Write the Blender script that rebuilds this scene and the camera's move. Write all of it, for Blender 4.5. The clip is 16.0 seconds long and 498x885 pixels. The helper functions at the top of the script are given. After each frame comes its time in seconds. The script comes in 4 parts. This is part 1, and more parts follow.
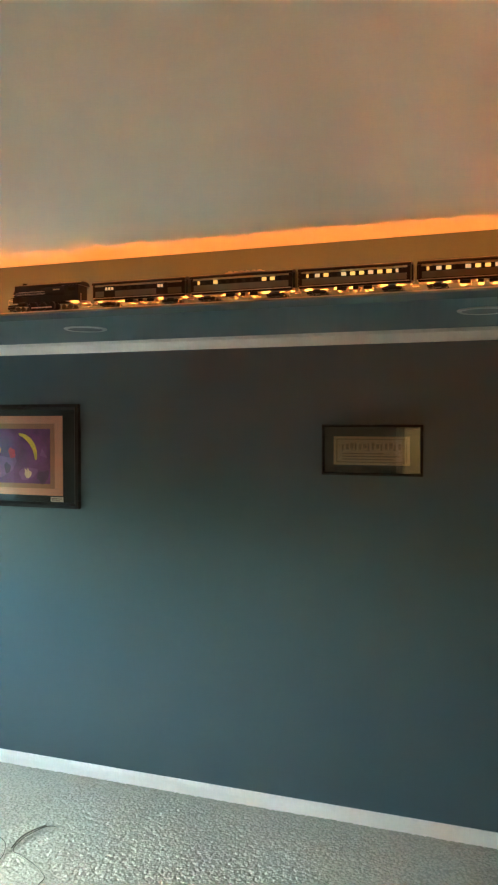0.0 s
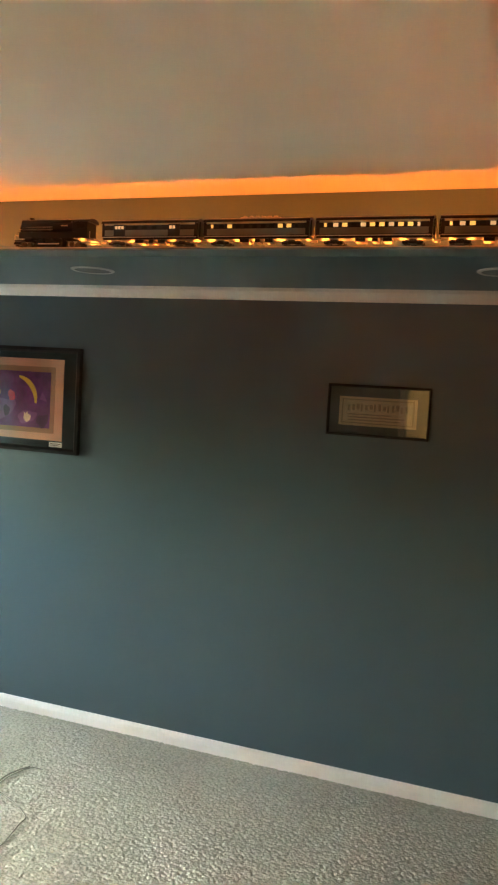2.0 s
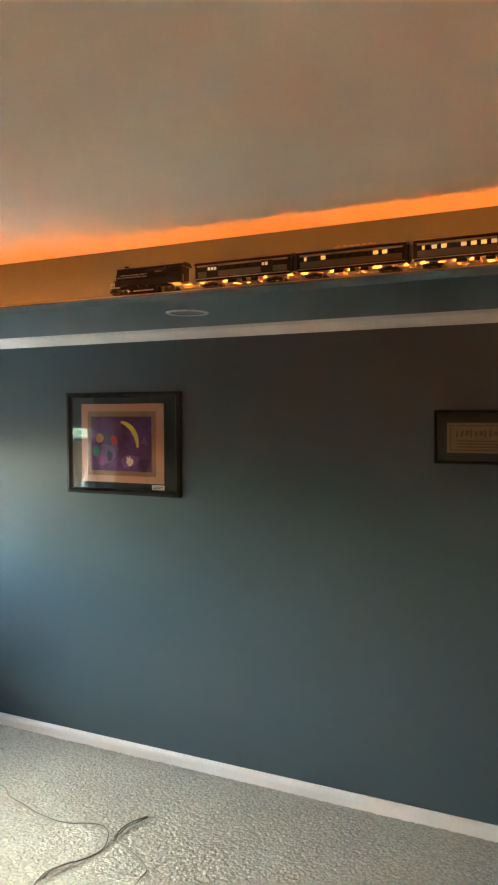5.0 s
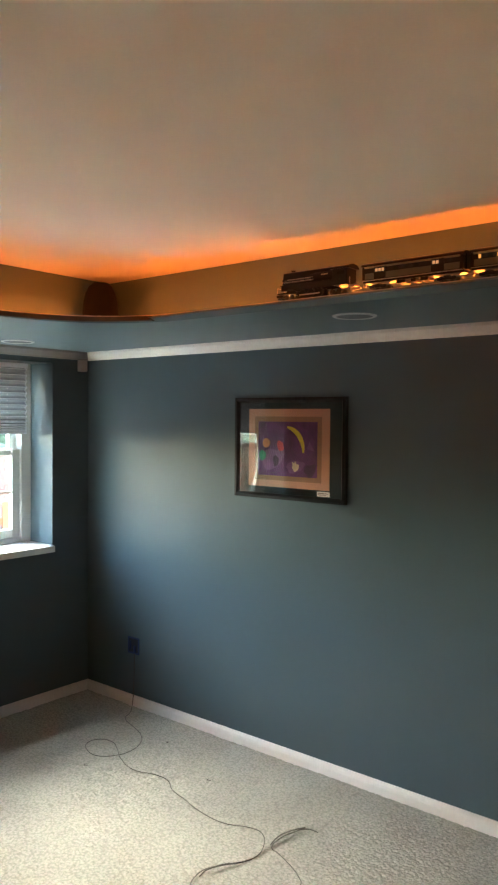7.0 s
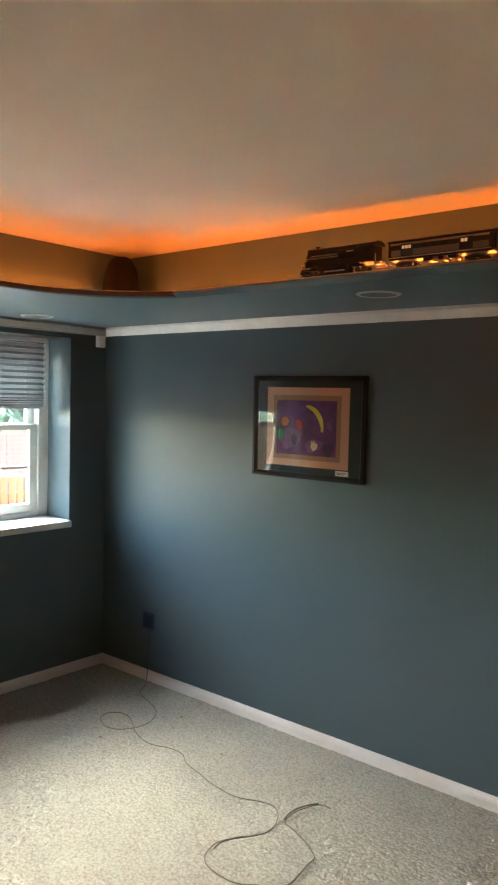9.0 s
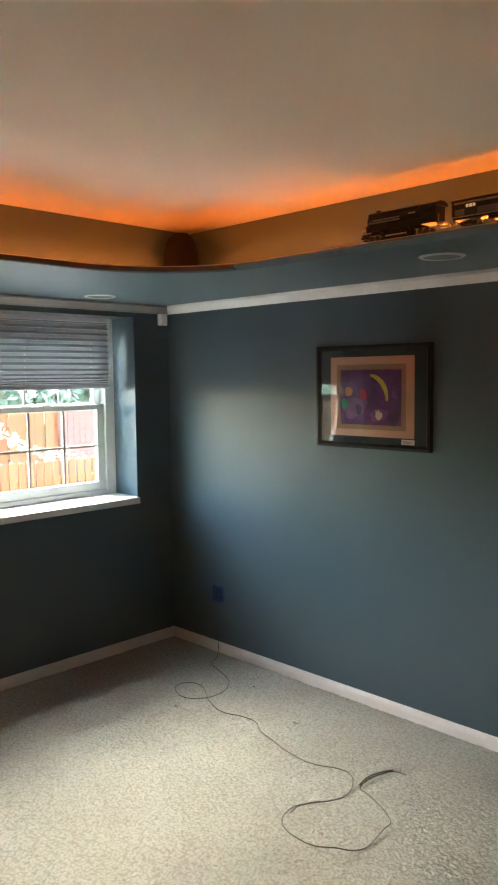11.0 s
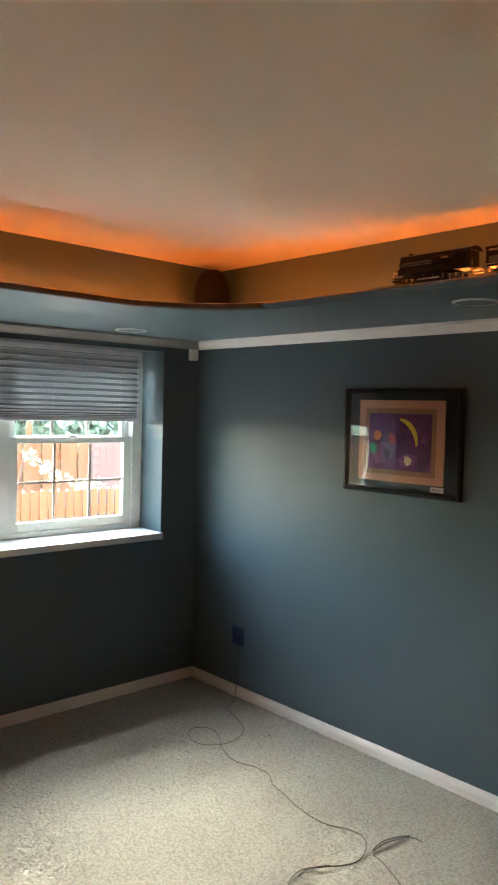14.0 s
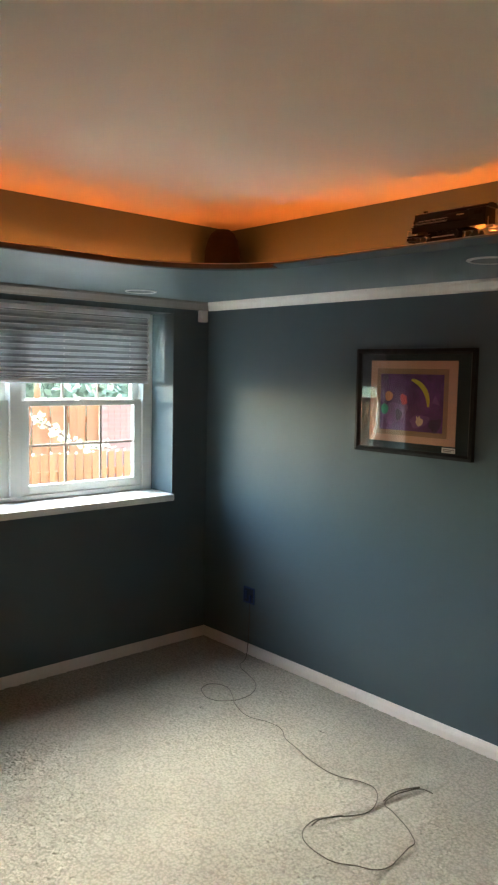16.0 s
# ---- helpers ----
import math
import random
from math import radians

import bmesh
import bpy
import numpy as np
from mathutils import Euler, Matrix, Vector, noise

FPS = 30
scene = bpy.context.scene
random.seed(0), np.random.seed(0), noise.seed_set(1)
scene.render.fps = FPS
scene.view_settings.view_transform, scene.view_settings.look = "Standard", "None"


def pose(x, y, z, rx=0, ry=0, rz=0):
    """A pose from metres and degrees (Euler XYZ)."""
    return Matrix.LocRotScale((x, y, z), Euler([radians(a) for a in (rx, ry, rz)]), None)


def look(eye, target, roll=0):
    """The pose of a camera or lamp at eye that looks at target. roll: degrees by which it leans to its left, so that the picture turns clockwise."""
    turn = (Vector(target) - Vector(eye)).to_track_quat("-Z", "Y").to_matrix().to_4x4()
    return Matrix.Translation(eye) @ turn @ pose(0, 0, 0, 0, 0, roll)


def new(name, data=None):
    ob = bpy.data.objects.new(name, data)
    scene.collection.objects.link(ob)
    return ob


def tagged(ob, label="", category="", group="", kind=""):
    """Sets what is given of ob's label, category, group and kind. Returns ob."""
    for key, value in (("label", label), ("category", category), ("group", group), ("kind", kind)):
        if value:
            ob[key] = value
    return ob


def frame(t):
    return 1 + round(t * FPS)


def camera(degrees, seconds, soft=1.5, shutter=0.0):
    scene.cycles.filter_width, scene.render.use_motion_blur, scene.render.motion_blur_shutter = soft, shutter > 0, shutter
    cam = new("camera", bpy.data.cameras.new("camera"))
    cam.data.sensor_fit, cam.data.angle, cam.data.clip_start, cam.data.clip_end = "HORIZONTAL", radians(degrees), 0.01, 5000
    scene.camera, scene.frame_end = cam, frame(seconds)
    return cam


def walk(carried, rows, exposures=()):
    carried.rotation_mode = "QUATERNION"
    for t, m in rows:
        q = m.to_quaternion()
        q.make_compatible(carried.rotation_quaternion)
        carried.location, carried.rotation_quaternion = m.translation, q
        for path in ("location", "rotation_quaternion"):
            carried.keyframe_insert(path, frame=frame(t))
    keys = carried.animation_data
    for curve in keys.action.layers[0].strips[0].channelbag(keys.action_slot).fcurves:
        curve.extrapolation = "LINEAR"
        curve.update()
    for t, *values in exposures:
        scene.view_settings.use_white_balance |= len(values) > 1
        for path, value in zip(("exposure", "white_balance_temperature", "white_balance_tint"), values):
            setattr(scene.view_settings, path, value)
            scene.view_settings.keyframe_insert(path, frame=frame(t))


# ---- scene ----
cam = camera(36.1, 16.0, soft=2.2)
PATH = [
    (0, (3.919, -3.247, 1.778), (3.26, -1.36, 1.718), -0.0),
    (0.5, (3.887, -3.195, 1.76), (3.198, -1.318, 1.726), 1.5),
    (1, (3.859, -3.183, 1.741), (3.141, -1.322, 1.598), 4.7),
    (1.5, (3.882, -3.187, 1.755), (3.226, -1.303, 1.619), 3.6),
    (2, (3.885, -3.198, 1.737), (3.232, -1.314, 1.582), 3.3),
    (2.5, (3.89, -3.196, 1.743), (3.259, -1.304, 1.583), 2.9),
    (3, (3.879, -3.189, 1.746), (3.295, -1.283, 1.585), 2.6),
    (3.2, (3.878, -3.186, 1.744), (3.303, -1.276, 1.59), 2.5),
    (5.3, (3.835, -3.115, 1.749), (2.777, -1.418, 1.712), -1.6),
    (5.5, (3.851, -3.083, 1.753), (2.677, -1.464, 1.724), -1.7),
    (6, (3.851, -3.069, 1.749), (2.632, -1.484, 1.771), -0.1),
    (6.5, (3.84, -3.059, 1.745), (2.594, -1.495, 1.745), -0.4),
    (7, (3.838, -3.072, 1.743), (2.568, -1.528, 1.682), 0.5),
    (7.5, (3.843, -3.092, 1.735), (2.593, -1.531, 1.693), 0.7),
    (8, (3.817, -3.084, 1.735), (2.581, -1.512, 1.698), 1.3),
    (8.5, (3.809, -3.08, 1.735), (2.553, -1.525, 1.66), 1.4),
    (9, (3.805, -3.085, 1.735), (2.514, -1.562, 1.62), 1.4),
    (9.5, (3.806, -3.101, 1.734), (2.489, -1.603, 1.596), 1.2),
    (10, (3.831, -3.109, 1.727), (2.467, -1.655, 1.571), -0.1),
    (10.2, (3.816, -3.118, 1.704), (2.443, -1.673, 1.544), -0.3),
    (12.5, (3.796, -3.025, 1.719), (2.33, -1.676, 1.55), -0.5),
    (13, (3.798, -3.003, 1.736), (2.309, -1.673, 1.612), 0.4),
    (13.5, (3.779, -3.0, 1.727), (2.259, -1.715, 1.536), 0.3),
    (14, (3.786, -3.016, 1.729), (2.311, -1.668, 1.645), 1.5),
    (14.5, (3.788, -3.023, 1.729), (2.327, -1.661, 1.633), 0.5),
    (15, (3.787, -3.028, 1.723), (2.331, -1.663, 1.602), 1.0),
    (15.5, (3.787, -3.03, 1.729), (2.318, -1.683, 1.576), 0.9),
    (16, (3.775, -3.039, 1.723), (2.295, -1.706, 1.541), 1.2),
]
EXPOSURES = [(0, 6.03, 5400, -15), (0.8, 6.0, 5750, -10), (2, 5.92, 6250, -7), (3, 5.88, 6300, -5), (5.5, 5.7, 6400, 1), (10, 5.42, 6600, 4), (13, 5.25, 6550, 4), (16, 5.2, 6550, 4)]
walk(cam, [(t, look(eye, target, roll)) for t, eye, target, roll in PATH], EXPOSURES)

# ---- world and light ----
world = bpy.data.worlds.new("overcast_sky")
scene.world = world
world.use_nodes = True
wn, wl = world.node_tree.nodes, world.node_tree.links
sky = wn.new("ShaderNodeTexSky")
sky.sky_type, sky.sun_disc = "NISHITA", False
sky.sun_elevation, sky.sun_rotation = radians(39), radians(-82)
sky.dust_density, sky.air_density = 2.4, 1.0
wl.new(sky.outputs["Color"], wn["Background"].inputs["Color"])
wn["Background"].inputs["Strength"].default_value = 0.15
sun_data = bpy.data.lights.new("sun", "SUN")
sun_data.energy, sun_data.angle, sun_data.color = 0.62, radians(60), (1.0, 0.97, 0.92)
sun_ob = new("sun", sun_data)
sun_ob.matrix_world = look((-5, 0.7, 4.1), (0, 0, 0))

# ---- materials ----


def material(name, colour, rough=0.6, metal=0.0, bump=0.0, scale=40.0, vary=0.1, spec=0.5, coarse=3.0, emit=None, power=0.0, detail=4.0):
    """A painted or plain surface: two scales of tone variation, a fine relief and uneven gloss."""
    m = bpy.data.materials.new(name)
    m.use_nodes = True
    n, l = m.node_tree.nodes, m.node_tree.links
    b = n["Principled BSDF"]
    b.inputs["Metallic"].default_value = metal
    b.inputs["Specular IOR Level"].default_value = spec
    pos = n.new("ShaderNodeTexCoord")
    fine, big = n.new("ShaderNodeTexNoise"), n.new("ShaderNodeTexNoise")
    fine.inputs["Scale"].default_value, fine.inputs["Detail"].default_value = scale, detail
    big.inputs["Scale"].default_value, big.inputs["Detail"].default_value = coarse, 3.0
    for t in (fine, big):
        l.new(pos.outputs["Object"], t.inputs["Vector"])
    mix = n.new("ShaderNodeMath")
    mix.operation = "ADD"
    l.new(fine.outputs["Fac"], mix.inputs[0])
    l.new(big.outputs["Fac"], mix.inputs[1])
    ramp = n.new("ShaderNodeMapRange")
    ramp.inputs["From Min"].default_value, ramp.inputs["From Max"].default_value = 0.6, 1.4
    ramp.inputs["To Min"].default_value, ramp.inputs["To Max"].default_value = 1 - vary, 1 + vary
    l.new(mix.outputs[0], ramp.inputs["Value"])
    tone = n.new("ShaderNodeVectorMath")
    tone.operation = "SCALE"
    tone.inputs[0].default_value = colour
    l.new(ramp.outputs["Result"], tone.inputs["Scale"])
    l.new(tone.outputs["Vector"], b.inputs["Base Color"])
    gloss = n.new("ShaderNodeMapRange")
    gloss.inputs["To Min"].default_value, gloss.inputs["To Max"].default_value = max(0.02, rough - 0.06), min(1, rough + 0.06)
    l.new(big.outputs["Fac"], gloss.inputs["Value"])
    l.new(gloss.outputs["Result"], b.inputs["Roughness"])
    if bump:
        relief = n.new("ShaderNodeBump")
        relief.inputs["Strength"].default_value, relief.inputs["Distance"].default_value = 0.6, bump
        l.new(fine.outputs["Fac"], relief.inputs["Height"])
        l.new(relief.outputs["Normal"], b.inputs["Normal"])
    if emit:
        b.inputs["Emission Color"].default_value = (*emit, 1)
        b.inputs["Emission Strength"].default_value = power
    return m


def wood(name, colour, dark, scale=6.0, rough=0.65, axis=2):
    """Sawn timber with stretched grain, each board toned by its own random value."""
    m = material(name, colour, rough)
    n, l = m.node_tree.nodes, m.node_tree.links
    pos, b = n["Texture Coordinate"], n["Principled BSDF"]
    stretch = n.new("ShaderNodeMapping")
    s = [scale * 6] * 3
    s[axis] = scale * 0.5
    stretch.inputs["Scale"].default_value = s
    l.new(pos.outputs["Object"], stretch.inputs["Vector"])
    grain = n.new("ShaderNodeTexNoise")
    grain.inputs["Scale"].default_value, grain.inputs["Detail"].default_value = 2.0, 6.0
    l.new(stretch.outputs["Vector"], grain.inputs["Vector"])
    info = n.new("ShaderNodeObjectInfo")
    add = n.new("ShaderNodeMath")
    add.operation = "MULTIPLY_ADD"
    add.inputs[1].default_value = 0.35
    l.new(info.outputs["Random"], add.inputs[0])
    l.new(grain.outputs["Fac"], add.inputs[2])
    r = n.new("ShaderNodeValToRGB")
    r.color_ramp.elements[0].position, r.color_ramp.elements[1].position = 0.3, 0.95
    r.color_ramp.elements[0].color, r.color_ramp.elements[1].color = (*dark, 1), (*colour, 1)
    l.new(add.outputs[0], r.inputs["Fac"])
    l.new(r.outputs["Color"], b.inputs["Base Color"])
    return m


def glass(name, tint=(1, 1, 1), rough=0.0, base=0.045):
    m = bpy.data.materials.new(name)
    m.use_nodes = True
    n, l = m.node_tree.nodes, m.node_tree.links
    n.remove(n["Principled BSDF"])
    clear, shine, edge_on, mix = n.new("ShaderNodeBsdfTransparent"), n.new("ShaderNodeBsdfGlossy"), n.new("ShaderNodeLayerWeight"), n.new("ShaderNodeMixShader")
    edge_on.inputs["Blend"].default_value = 0.5
    steep, fres = n.new("ShaderNodeMath"), n.new("ShaderNodeMath")
    steep.operation, steep.inputs[1].default_value = "POWER", 5.0
    fres.operation, fres.inputs[1].default_value, fres.inputs[2].default_value = "MULTIPLY_ADD", 0.92, base
    l.new(edge_on.outputs["Facing"], steep.inputs[0])
    l.new(steep.outputs[0], fres.inputs[0])
    clear.inputs["Color"].default_value = (*tint, 1)
    shine.inputs["Roughness"].default_value = rough
    l.new(fres.outputs[0], mix.inputs["Fac"])
    l.new(clear.outputs[0], mix.inputs[1])
    l.new(shine.outputs[0], mix.inputs[2])
    l.new(mix.outputs[0], n["Material Output"].inputs["Surface"])
    return m


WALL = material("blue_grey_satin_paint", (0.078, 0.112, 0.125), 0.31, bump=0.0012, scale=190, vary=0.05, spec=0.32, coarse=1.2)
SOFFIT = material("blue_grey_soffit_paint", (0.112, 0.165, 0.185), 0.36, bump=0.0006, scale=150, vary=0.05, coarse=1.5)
CEIL = material("off_white_ceiling_paint", (0.90, 0.83, 0.68), 0.85, bump=0.001, scale=160, vary=0.03, coarse=0.9)
TRIM = material("white_trim_paint", (0.78, 0.75, 0.70), 0.45, bump=0.0004, scale=60, vary=0.05)
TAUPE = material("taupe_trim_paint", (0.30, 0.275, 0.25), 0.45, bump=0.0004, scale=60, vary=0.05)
VINYL = material("white_vinyl", (0.50, 0.53, 0.50), 0.38, vary=0.03)
SILL = material("white_marble_sill", (0.70, 0.70, 0.69), 0.3, vary=0.06, scale=9)
FABRIC = material("grey_pleated_fabric", (0.46, 0.50, 0.54), 0.8, bump=0.0003, scale=500, vary=0.05)
fn, fl = FABRIC.node_tree.nodes, FABRIC.node_tree.links
thin, blend = fn.new("ShaderNodeBsdfTranslucent"), fn.new("ShaderNodeMixShader")
thin.inputs["Color"].default_value, blend.inputs["Fac"].default_value = (0.50, 0.53, 0.55, 1), 0.16
fl.new(fn["Principled BSDF"].outputs[0], blend.inputs[1])
fl.new(thin.outputs[0], blend.inputs[2])
fl.new(blend.outputs[0], fn["Material Output"].inputs["Surface"])
# White for the shade's side edge and for light along its creases.
FOLD = material("white_crease_light_and_edge", (0.82, 0.84, 0.86), 0.7, vary=0.04)
BLIND = material("pale_grey_blind_slat", (0.66, 0.70, 0.74), 0.55, vary=0.04)
STRING = material("white_cord", (0.8, 0.8, 0.78), 0.7)
CARPET = material("beige_cut_pile_carpet", (0.38, 0.372, 0.32), 0.95, scale=420, vary=0.14, spec=0.1, coarse=2.0)
cn, cl = CARPET.node_tree.nodes, CARPET.node_tree.links
swirl = cn.new("ShaderNodeTexNoise")
swirl.inputs["Scale"].default_value = 60.0
cl.new(cn["Texture Coordinate"].outputs["Object"], swirl.inputs["Vector"])
bend = cn.new("ShaderNodeVectorMath")
bend.operation = "MULTIPLY_ADD"
bend.inputs[1].default_value = (0.012, 0.012, 0.012)
cl.new(swirl.outputs["Color"], bend.inputs[0])
cl.new(cn["Texture Coordinate"].outputs["Object"], bend.inputs[2])
tuft = cn.new("ShaderNodeTexVoronoi")
tuft.feature = "SMOOTH_F1"
tuft.inputs["Scale"].default_value, tuft.inputs["Smoothness"].default_value = 88.0, 0.22
cl.new(bend.outputs["Vector"], tuft.inputs["Vector"])
# Shade between tufts goes into the colour; the same mask feeds the bump.
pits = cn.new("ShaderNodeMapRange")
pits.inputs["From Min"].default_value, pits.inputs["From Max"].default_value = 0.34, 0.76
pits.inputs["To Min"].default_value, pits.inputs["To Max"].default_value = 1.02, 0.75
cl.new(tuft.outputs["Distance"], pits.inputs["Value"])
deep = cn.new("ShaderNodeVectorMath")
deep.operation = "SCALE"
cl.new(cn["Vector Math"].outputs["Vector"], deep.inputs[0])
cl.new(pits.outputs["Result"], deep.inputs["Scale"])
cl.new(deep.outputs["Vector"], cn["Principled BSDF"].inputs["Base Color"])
piled = cn.new("ShaderNodeBump")
piled.inputs["Strength"].default_value, piled.inputs["Distance"].default_value = 0.9, 0.006
cl.new(pits.outputs["Result"], piled.inputs["Height"])
cl.new(piled.outputs["Normal"], cn["Principled BSDF"].inputs["Normal"])
PLY = wood("raw_shelf_board", (0.065, 0.042, 0.028), (0.03, 0.02, 0.014), 3, 0.6, 1)
BLACK = material("black_frame_lacquer", (0.010, 0.011, 0.012), 0.5, vary=0.2, spec=0.3)
DARKMAT = material("dark_slate_mat_board", (0.028, 0.040, 0.045), 0.9, bump=0.0003, scale=300, vary=0.06)
TANMAT = material("salmon_tan_mat_board", (0.60, 0.33, 0.21), 0.9, bump=0.0003, scale=300, vary=0.06)
BROWNMAT = material("brown_inner_mat", (0.34, 0.19, 0.11), 0.9, vary=0.1)
PURPLE = material("purple_print", (0.14, 0.042, 0.17), 0.8, vary=0.45, scale=25, coarse=9)
PLUM = material("dark_plum_print", (0.08, 0.03, 0.09), 0.8, vary=0.3, scale=25, coarse=9)
MAUVE = material("mauve_print", (0.22, 0.09, 0.25), 0.8, vary=0.3, scale=25, coarse=9)
YELLOW = material("yellow_print", (0.72, 0.60, 0.07), 0.8, vary=0.15)
CREAM = material("cream_print", (0.80, 0.62, 0.44), 0.8, vary=0.15)
RED = material("red_print", (0.55, 0.05, 0.08), 0.8, vary=0.25)
ORANGE = material("orange_print", (0.75, 0.28, 0.14), 0.8, vary=0.2)
GREEN = material("green_print", (0.05, 0.34, 0.22), 0.8, vary=0.2)
CARD = material("white_card", (0.75, 0.74, 0.70), 0.8, vary=0.05)
INK = material("grey_ink", (0.16, 0.14, 0.12), 0.8)
GREYMAT = material("grey_mat_board", (0.11, 0.115, 0.10), 0.9, vary=0.08)
NOTE = material("aged_banknote_paper", (0.55, 0.45, 0.28), 0.85, vary=0.15, scale=60)
NOTEINK = material("olive_engraving_ink", (0.34, 0.26, 0.14), 0.85, vary=0.3, scale=120)
PANE = glass("window_glass", (0.96, 0.98, 0.97))
PICGLASS = glass("picture_glass", (0.95, 0.96, 0.96), base=0.10)
BOXBLUE = material("blue_plastic_box", (0.006, 0.03, 0.13), 0.45, vary=0.1)
WIRE = material("grey_brown_cable_sheath", (0.085, 0.078, 0.06), 0.5, vary=0.2)
SENSOR = material("white_sensor_plastic", (0.72, 0.72, 0.70), 0.4, vary=0.03)
CAN = material("white_can_trim", (0.75, 0.75, 0.73), 0.35, vary=0.03)
BAFFLE = material("grey_can_baffle", (0.20, 0.215, 0.22), 0.5)
LED = material("amber_led_diode", (0.9, 0.5, 0.15), 0.5, emit=(1.0, 0.205, 0.030), power=2.5)
GLOBE = material("warm_opal_globe", (0.8, 0.75, 0.65), 0.4, emit=(1.0, 0.55, 0.22), power=2.0)
TAPE = material("led_tape", (0.4, 0.3, 0.2), 0.6)
SPEAKER = material("dark_brown_speaker_cloth", (0.005, 0.003, 0.002), 0.85, bump=0.001, scale=400, vary=0.2)
IRON = material("black_painted_cast_metal", (0.006, 0.006, 0.007), 0.35, metal=0.0, spec=0.25, vary=0.3)
STEEL = material("worn_nickel_rail", (0.42, 0.38, 0.33), 0.3, metal=0.9, vary=0.2)
WHEEL = material("dark_oiled_wheel", (0.05, 0.045, 0.04), 0.3, metal=0.8, vary=0.3)
TIE = material("black_metal_tie", (0.03, 0.027, 0.024), 0.5)
MAROON = material("dark_maroon_coach_paint", (0.016, 0.008, 0.006), 0.3, spec=0.25, vary=0.15)
OLIVE = material("grey_olive_coach_paint", (0.13, 0.12, 0.095), 0.4, vary=0.12)
GOLD = material("pale_gold_lining", (0.42, 0.36, 0.22), 0.35, metal=0.2)
DARKWIN = material("dark_coach_window", (0.02, 0.018, 0.015), 0.12)
LITWIN = material("lit_coach_window", (0.8, 0.5, 0.2), 0.3, emit=(1.0, 0.42, 0.09), power=0.02)
PALEWIN = material("dim_lit_coach_window", (0.8, 0.6, 0.4), 0.3, emit=(1.0, 0.55, 0.25), power=0.010)
FENCE = wood("cedar_fence_board", (0.27, 0.155, 0.075), (0.20, 0.108, 0.048), 2.0, 0.8)
BRICK = material("weathered_brick", (0.27, 0.165, 0.14), 0.9, bump=0.003, scale=90, vary=0.2)
MORTAR = material("pale_mortar", (0.22, 0.19, 0.165), 0.95, vary=0.1)
SHADEBLOCK = material("red_brown_shade_block", (0.30, 0.15, 0.11), 0.9, vary=0.2, scale=14)
GRILLE = material("tan_grille_bar", (0.30, 0.26, 0.22), 0.5)
PAVING = material("pale_bounce_paving", (0.31, 0.30, 0.28), 0.9, bump=0.002, scale=40, vary=0.12)
GRASS = material("lawn", (0.06, 0.10, 0.03), 0.95, bump=0.02, scale=30, vary=0.35)
LEAF = material("green_leaf", (0.10, 0.14, 0.08), 0.5, vary=0.3, scale=3, coarse=1)
wn, wl = LEAF.node_tree.nodes, LEAF.node_tree.links
thin, blend = wn.new("ShaderNodeBsdfTranslucent"), wn.new("ShaderNodeMixShader")
thin.inputs["Color"].default_value, blend.inputs["Fac"].default_value = (0.50, 0.56, 0.44, 1), 0.62
wl.new(wn["Principled BSDF"].outputs[0], blend.inputs[1])
wl.new(thin.outputs[0], blend.inputs[2])
wl.new(blend.outputs[0], wn["Material Output"].inputs["Surface"])
BARK = material("grey_bark", (0.12, 0.09, 0.07), 0.95, bump=0.01, scale=20, vary=0.3)
GAPSHADE = material("dark_grey_gap_shade", (0.10, 0.10, 0.11), 0.5, vary=0.2)
PETALGLINT = material("white_petal_and_glint", (0.8, 0.8, 0.78), 0.8)
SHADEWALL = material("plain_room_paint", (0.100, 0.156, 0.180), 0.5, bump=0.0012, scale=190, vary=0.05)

# ---- mesh helpers ----


def box(bm, lo, hi, bevel=0.0):
    vs = [bm.verts.new((x, y, z)) for x in (lo[0], hi[0]) for y in (lo[1], hi[1]) for z in (lo[2], hi[2])]
    fs = [bm.faces.new([vs[i] for i in q]) for q in ((0, 1, 3, 2), (4, 6, 7, 5), (0, 4, 5, 1), (2, 3, 7, 6), (0, 2, 6, 4), (1, 5, 7, 3))]
    if bevel:
        es = list({e for f in fs for e in f.edges})
        bmesh.ops.bevel(bm, geom=es, offset=bevel, segments=2, affect="EDGES", profile=0.5)
    return bm


def boxes(*items, bevel=0.0):
    bm = bmesh.new()
    for lo, hi in items:
        box(bm, lo, hi, bevel)
    return bm


def tube(bm, a, b, r0, r1=None, n=12):
    """A round bar from a to b."""
    r1 = r0 if r1 is None else r1
    a, b = Vector(a), Vector(b)
    q = (b - a).to_track_quat("Z", "Y")
    rings = []
    for c, r in ((a, r0), (b, r1)):
        rings.append([bm.verts.new(c + q @ Vector((r * math.cos(2 * math.pi * i / n), r * math.sin(2 * math.pi * i / n), 0))) for i in range(n)])
    for i in range(n):
        j = (i + 1) % n
        bm.faces.new((rings[0][i], rings[0][j], rings[1][j], rings[1][i]))
    bm.faces.new(rings[0][::-1])
    bm.faces.new(rings[1])
    return bm


def lathe(bm, centre, profile, n=32, axis="Z"):
    """Turns (radius, height) pairs round an upright or lengthwise axis."""
    rings = []
    for r, h in profile:
        ring = []
        for i in range(n):
            a = 2 * math.pi * i / n
            u, v = r * math.cos(a), r * math.sin(a)
            p = {"Z": (u, v, h), "X": (h, u, v), "Y": (u, h, v)}[axis]
            ring.append(bm.verts.new(Vector(centre) + Vector(p)))
        rings.append(ring)
    for r0, r1 in zip(rings, rings[1:]):
        for i in range(n):
            j = (i + 1) % n
            bm.faces.new((r0[i], r0[j], r1[j], r1[i]))
    return bm


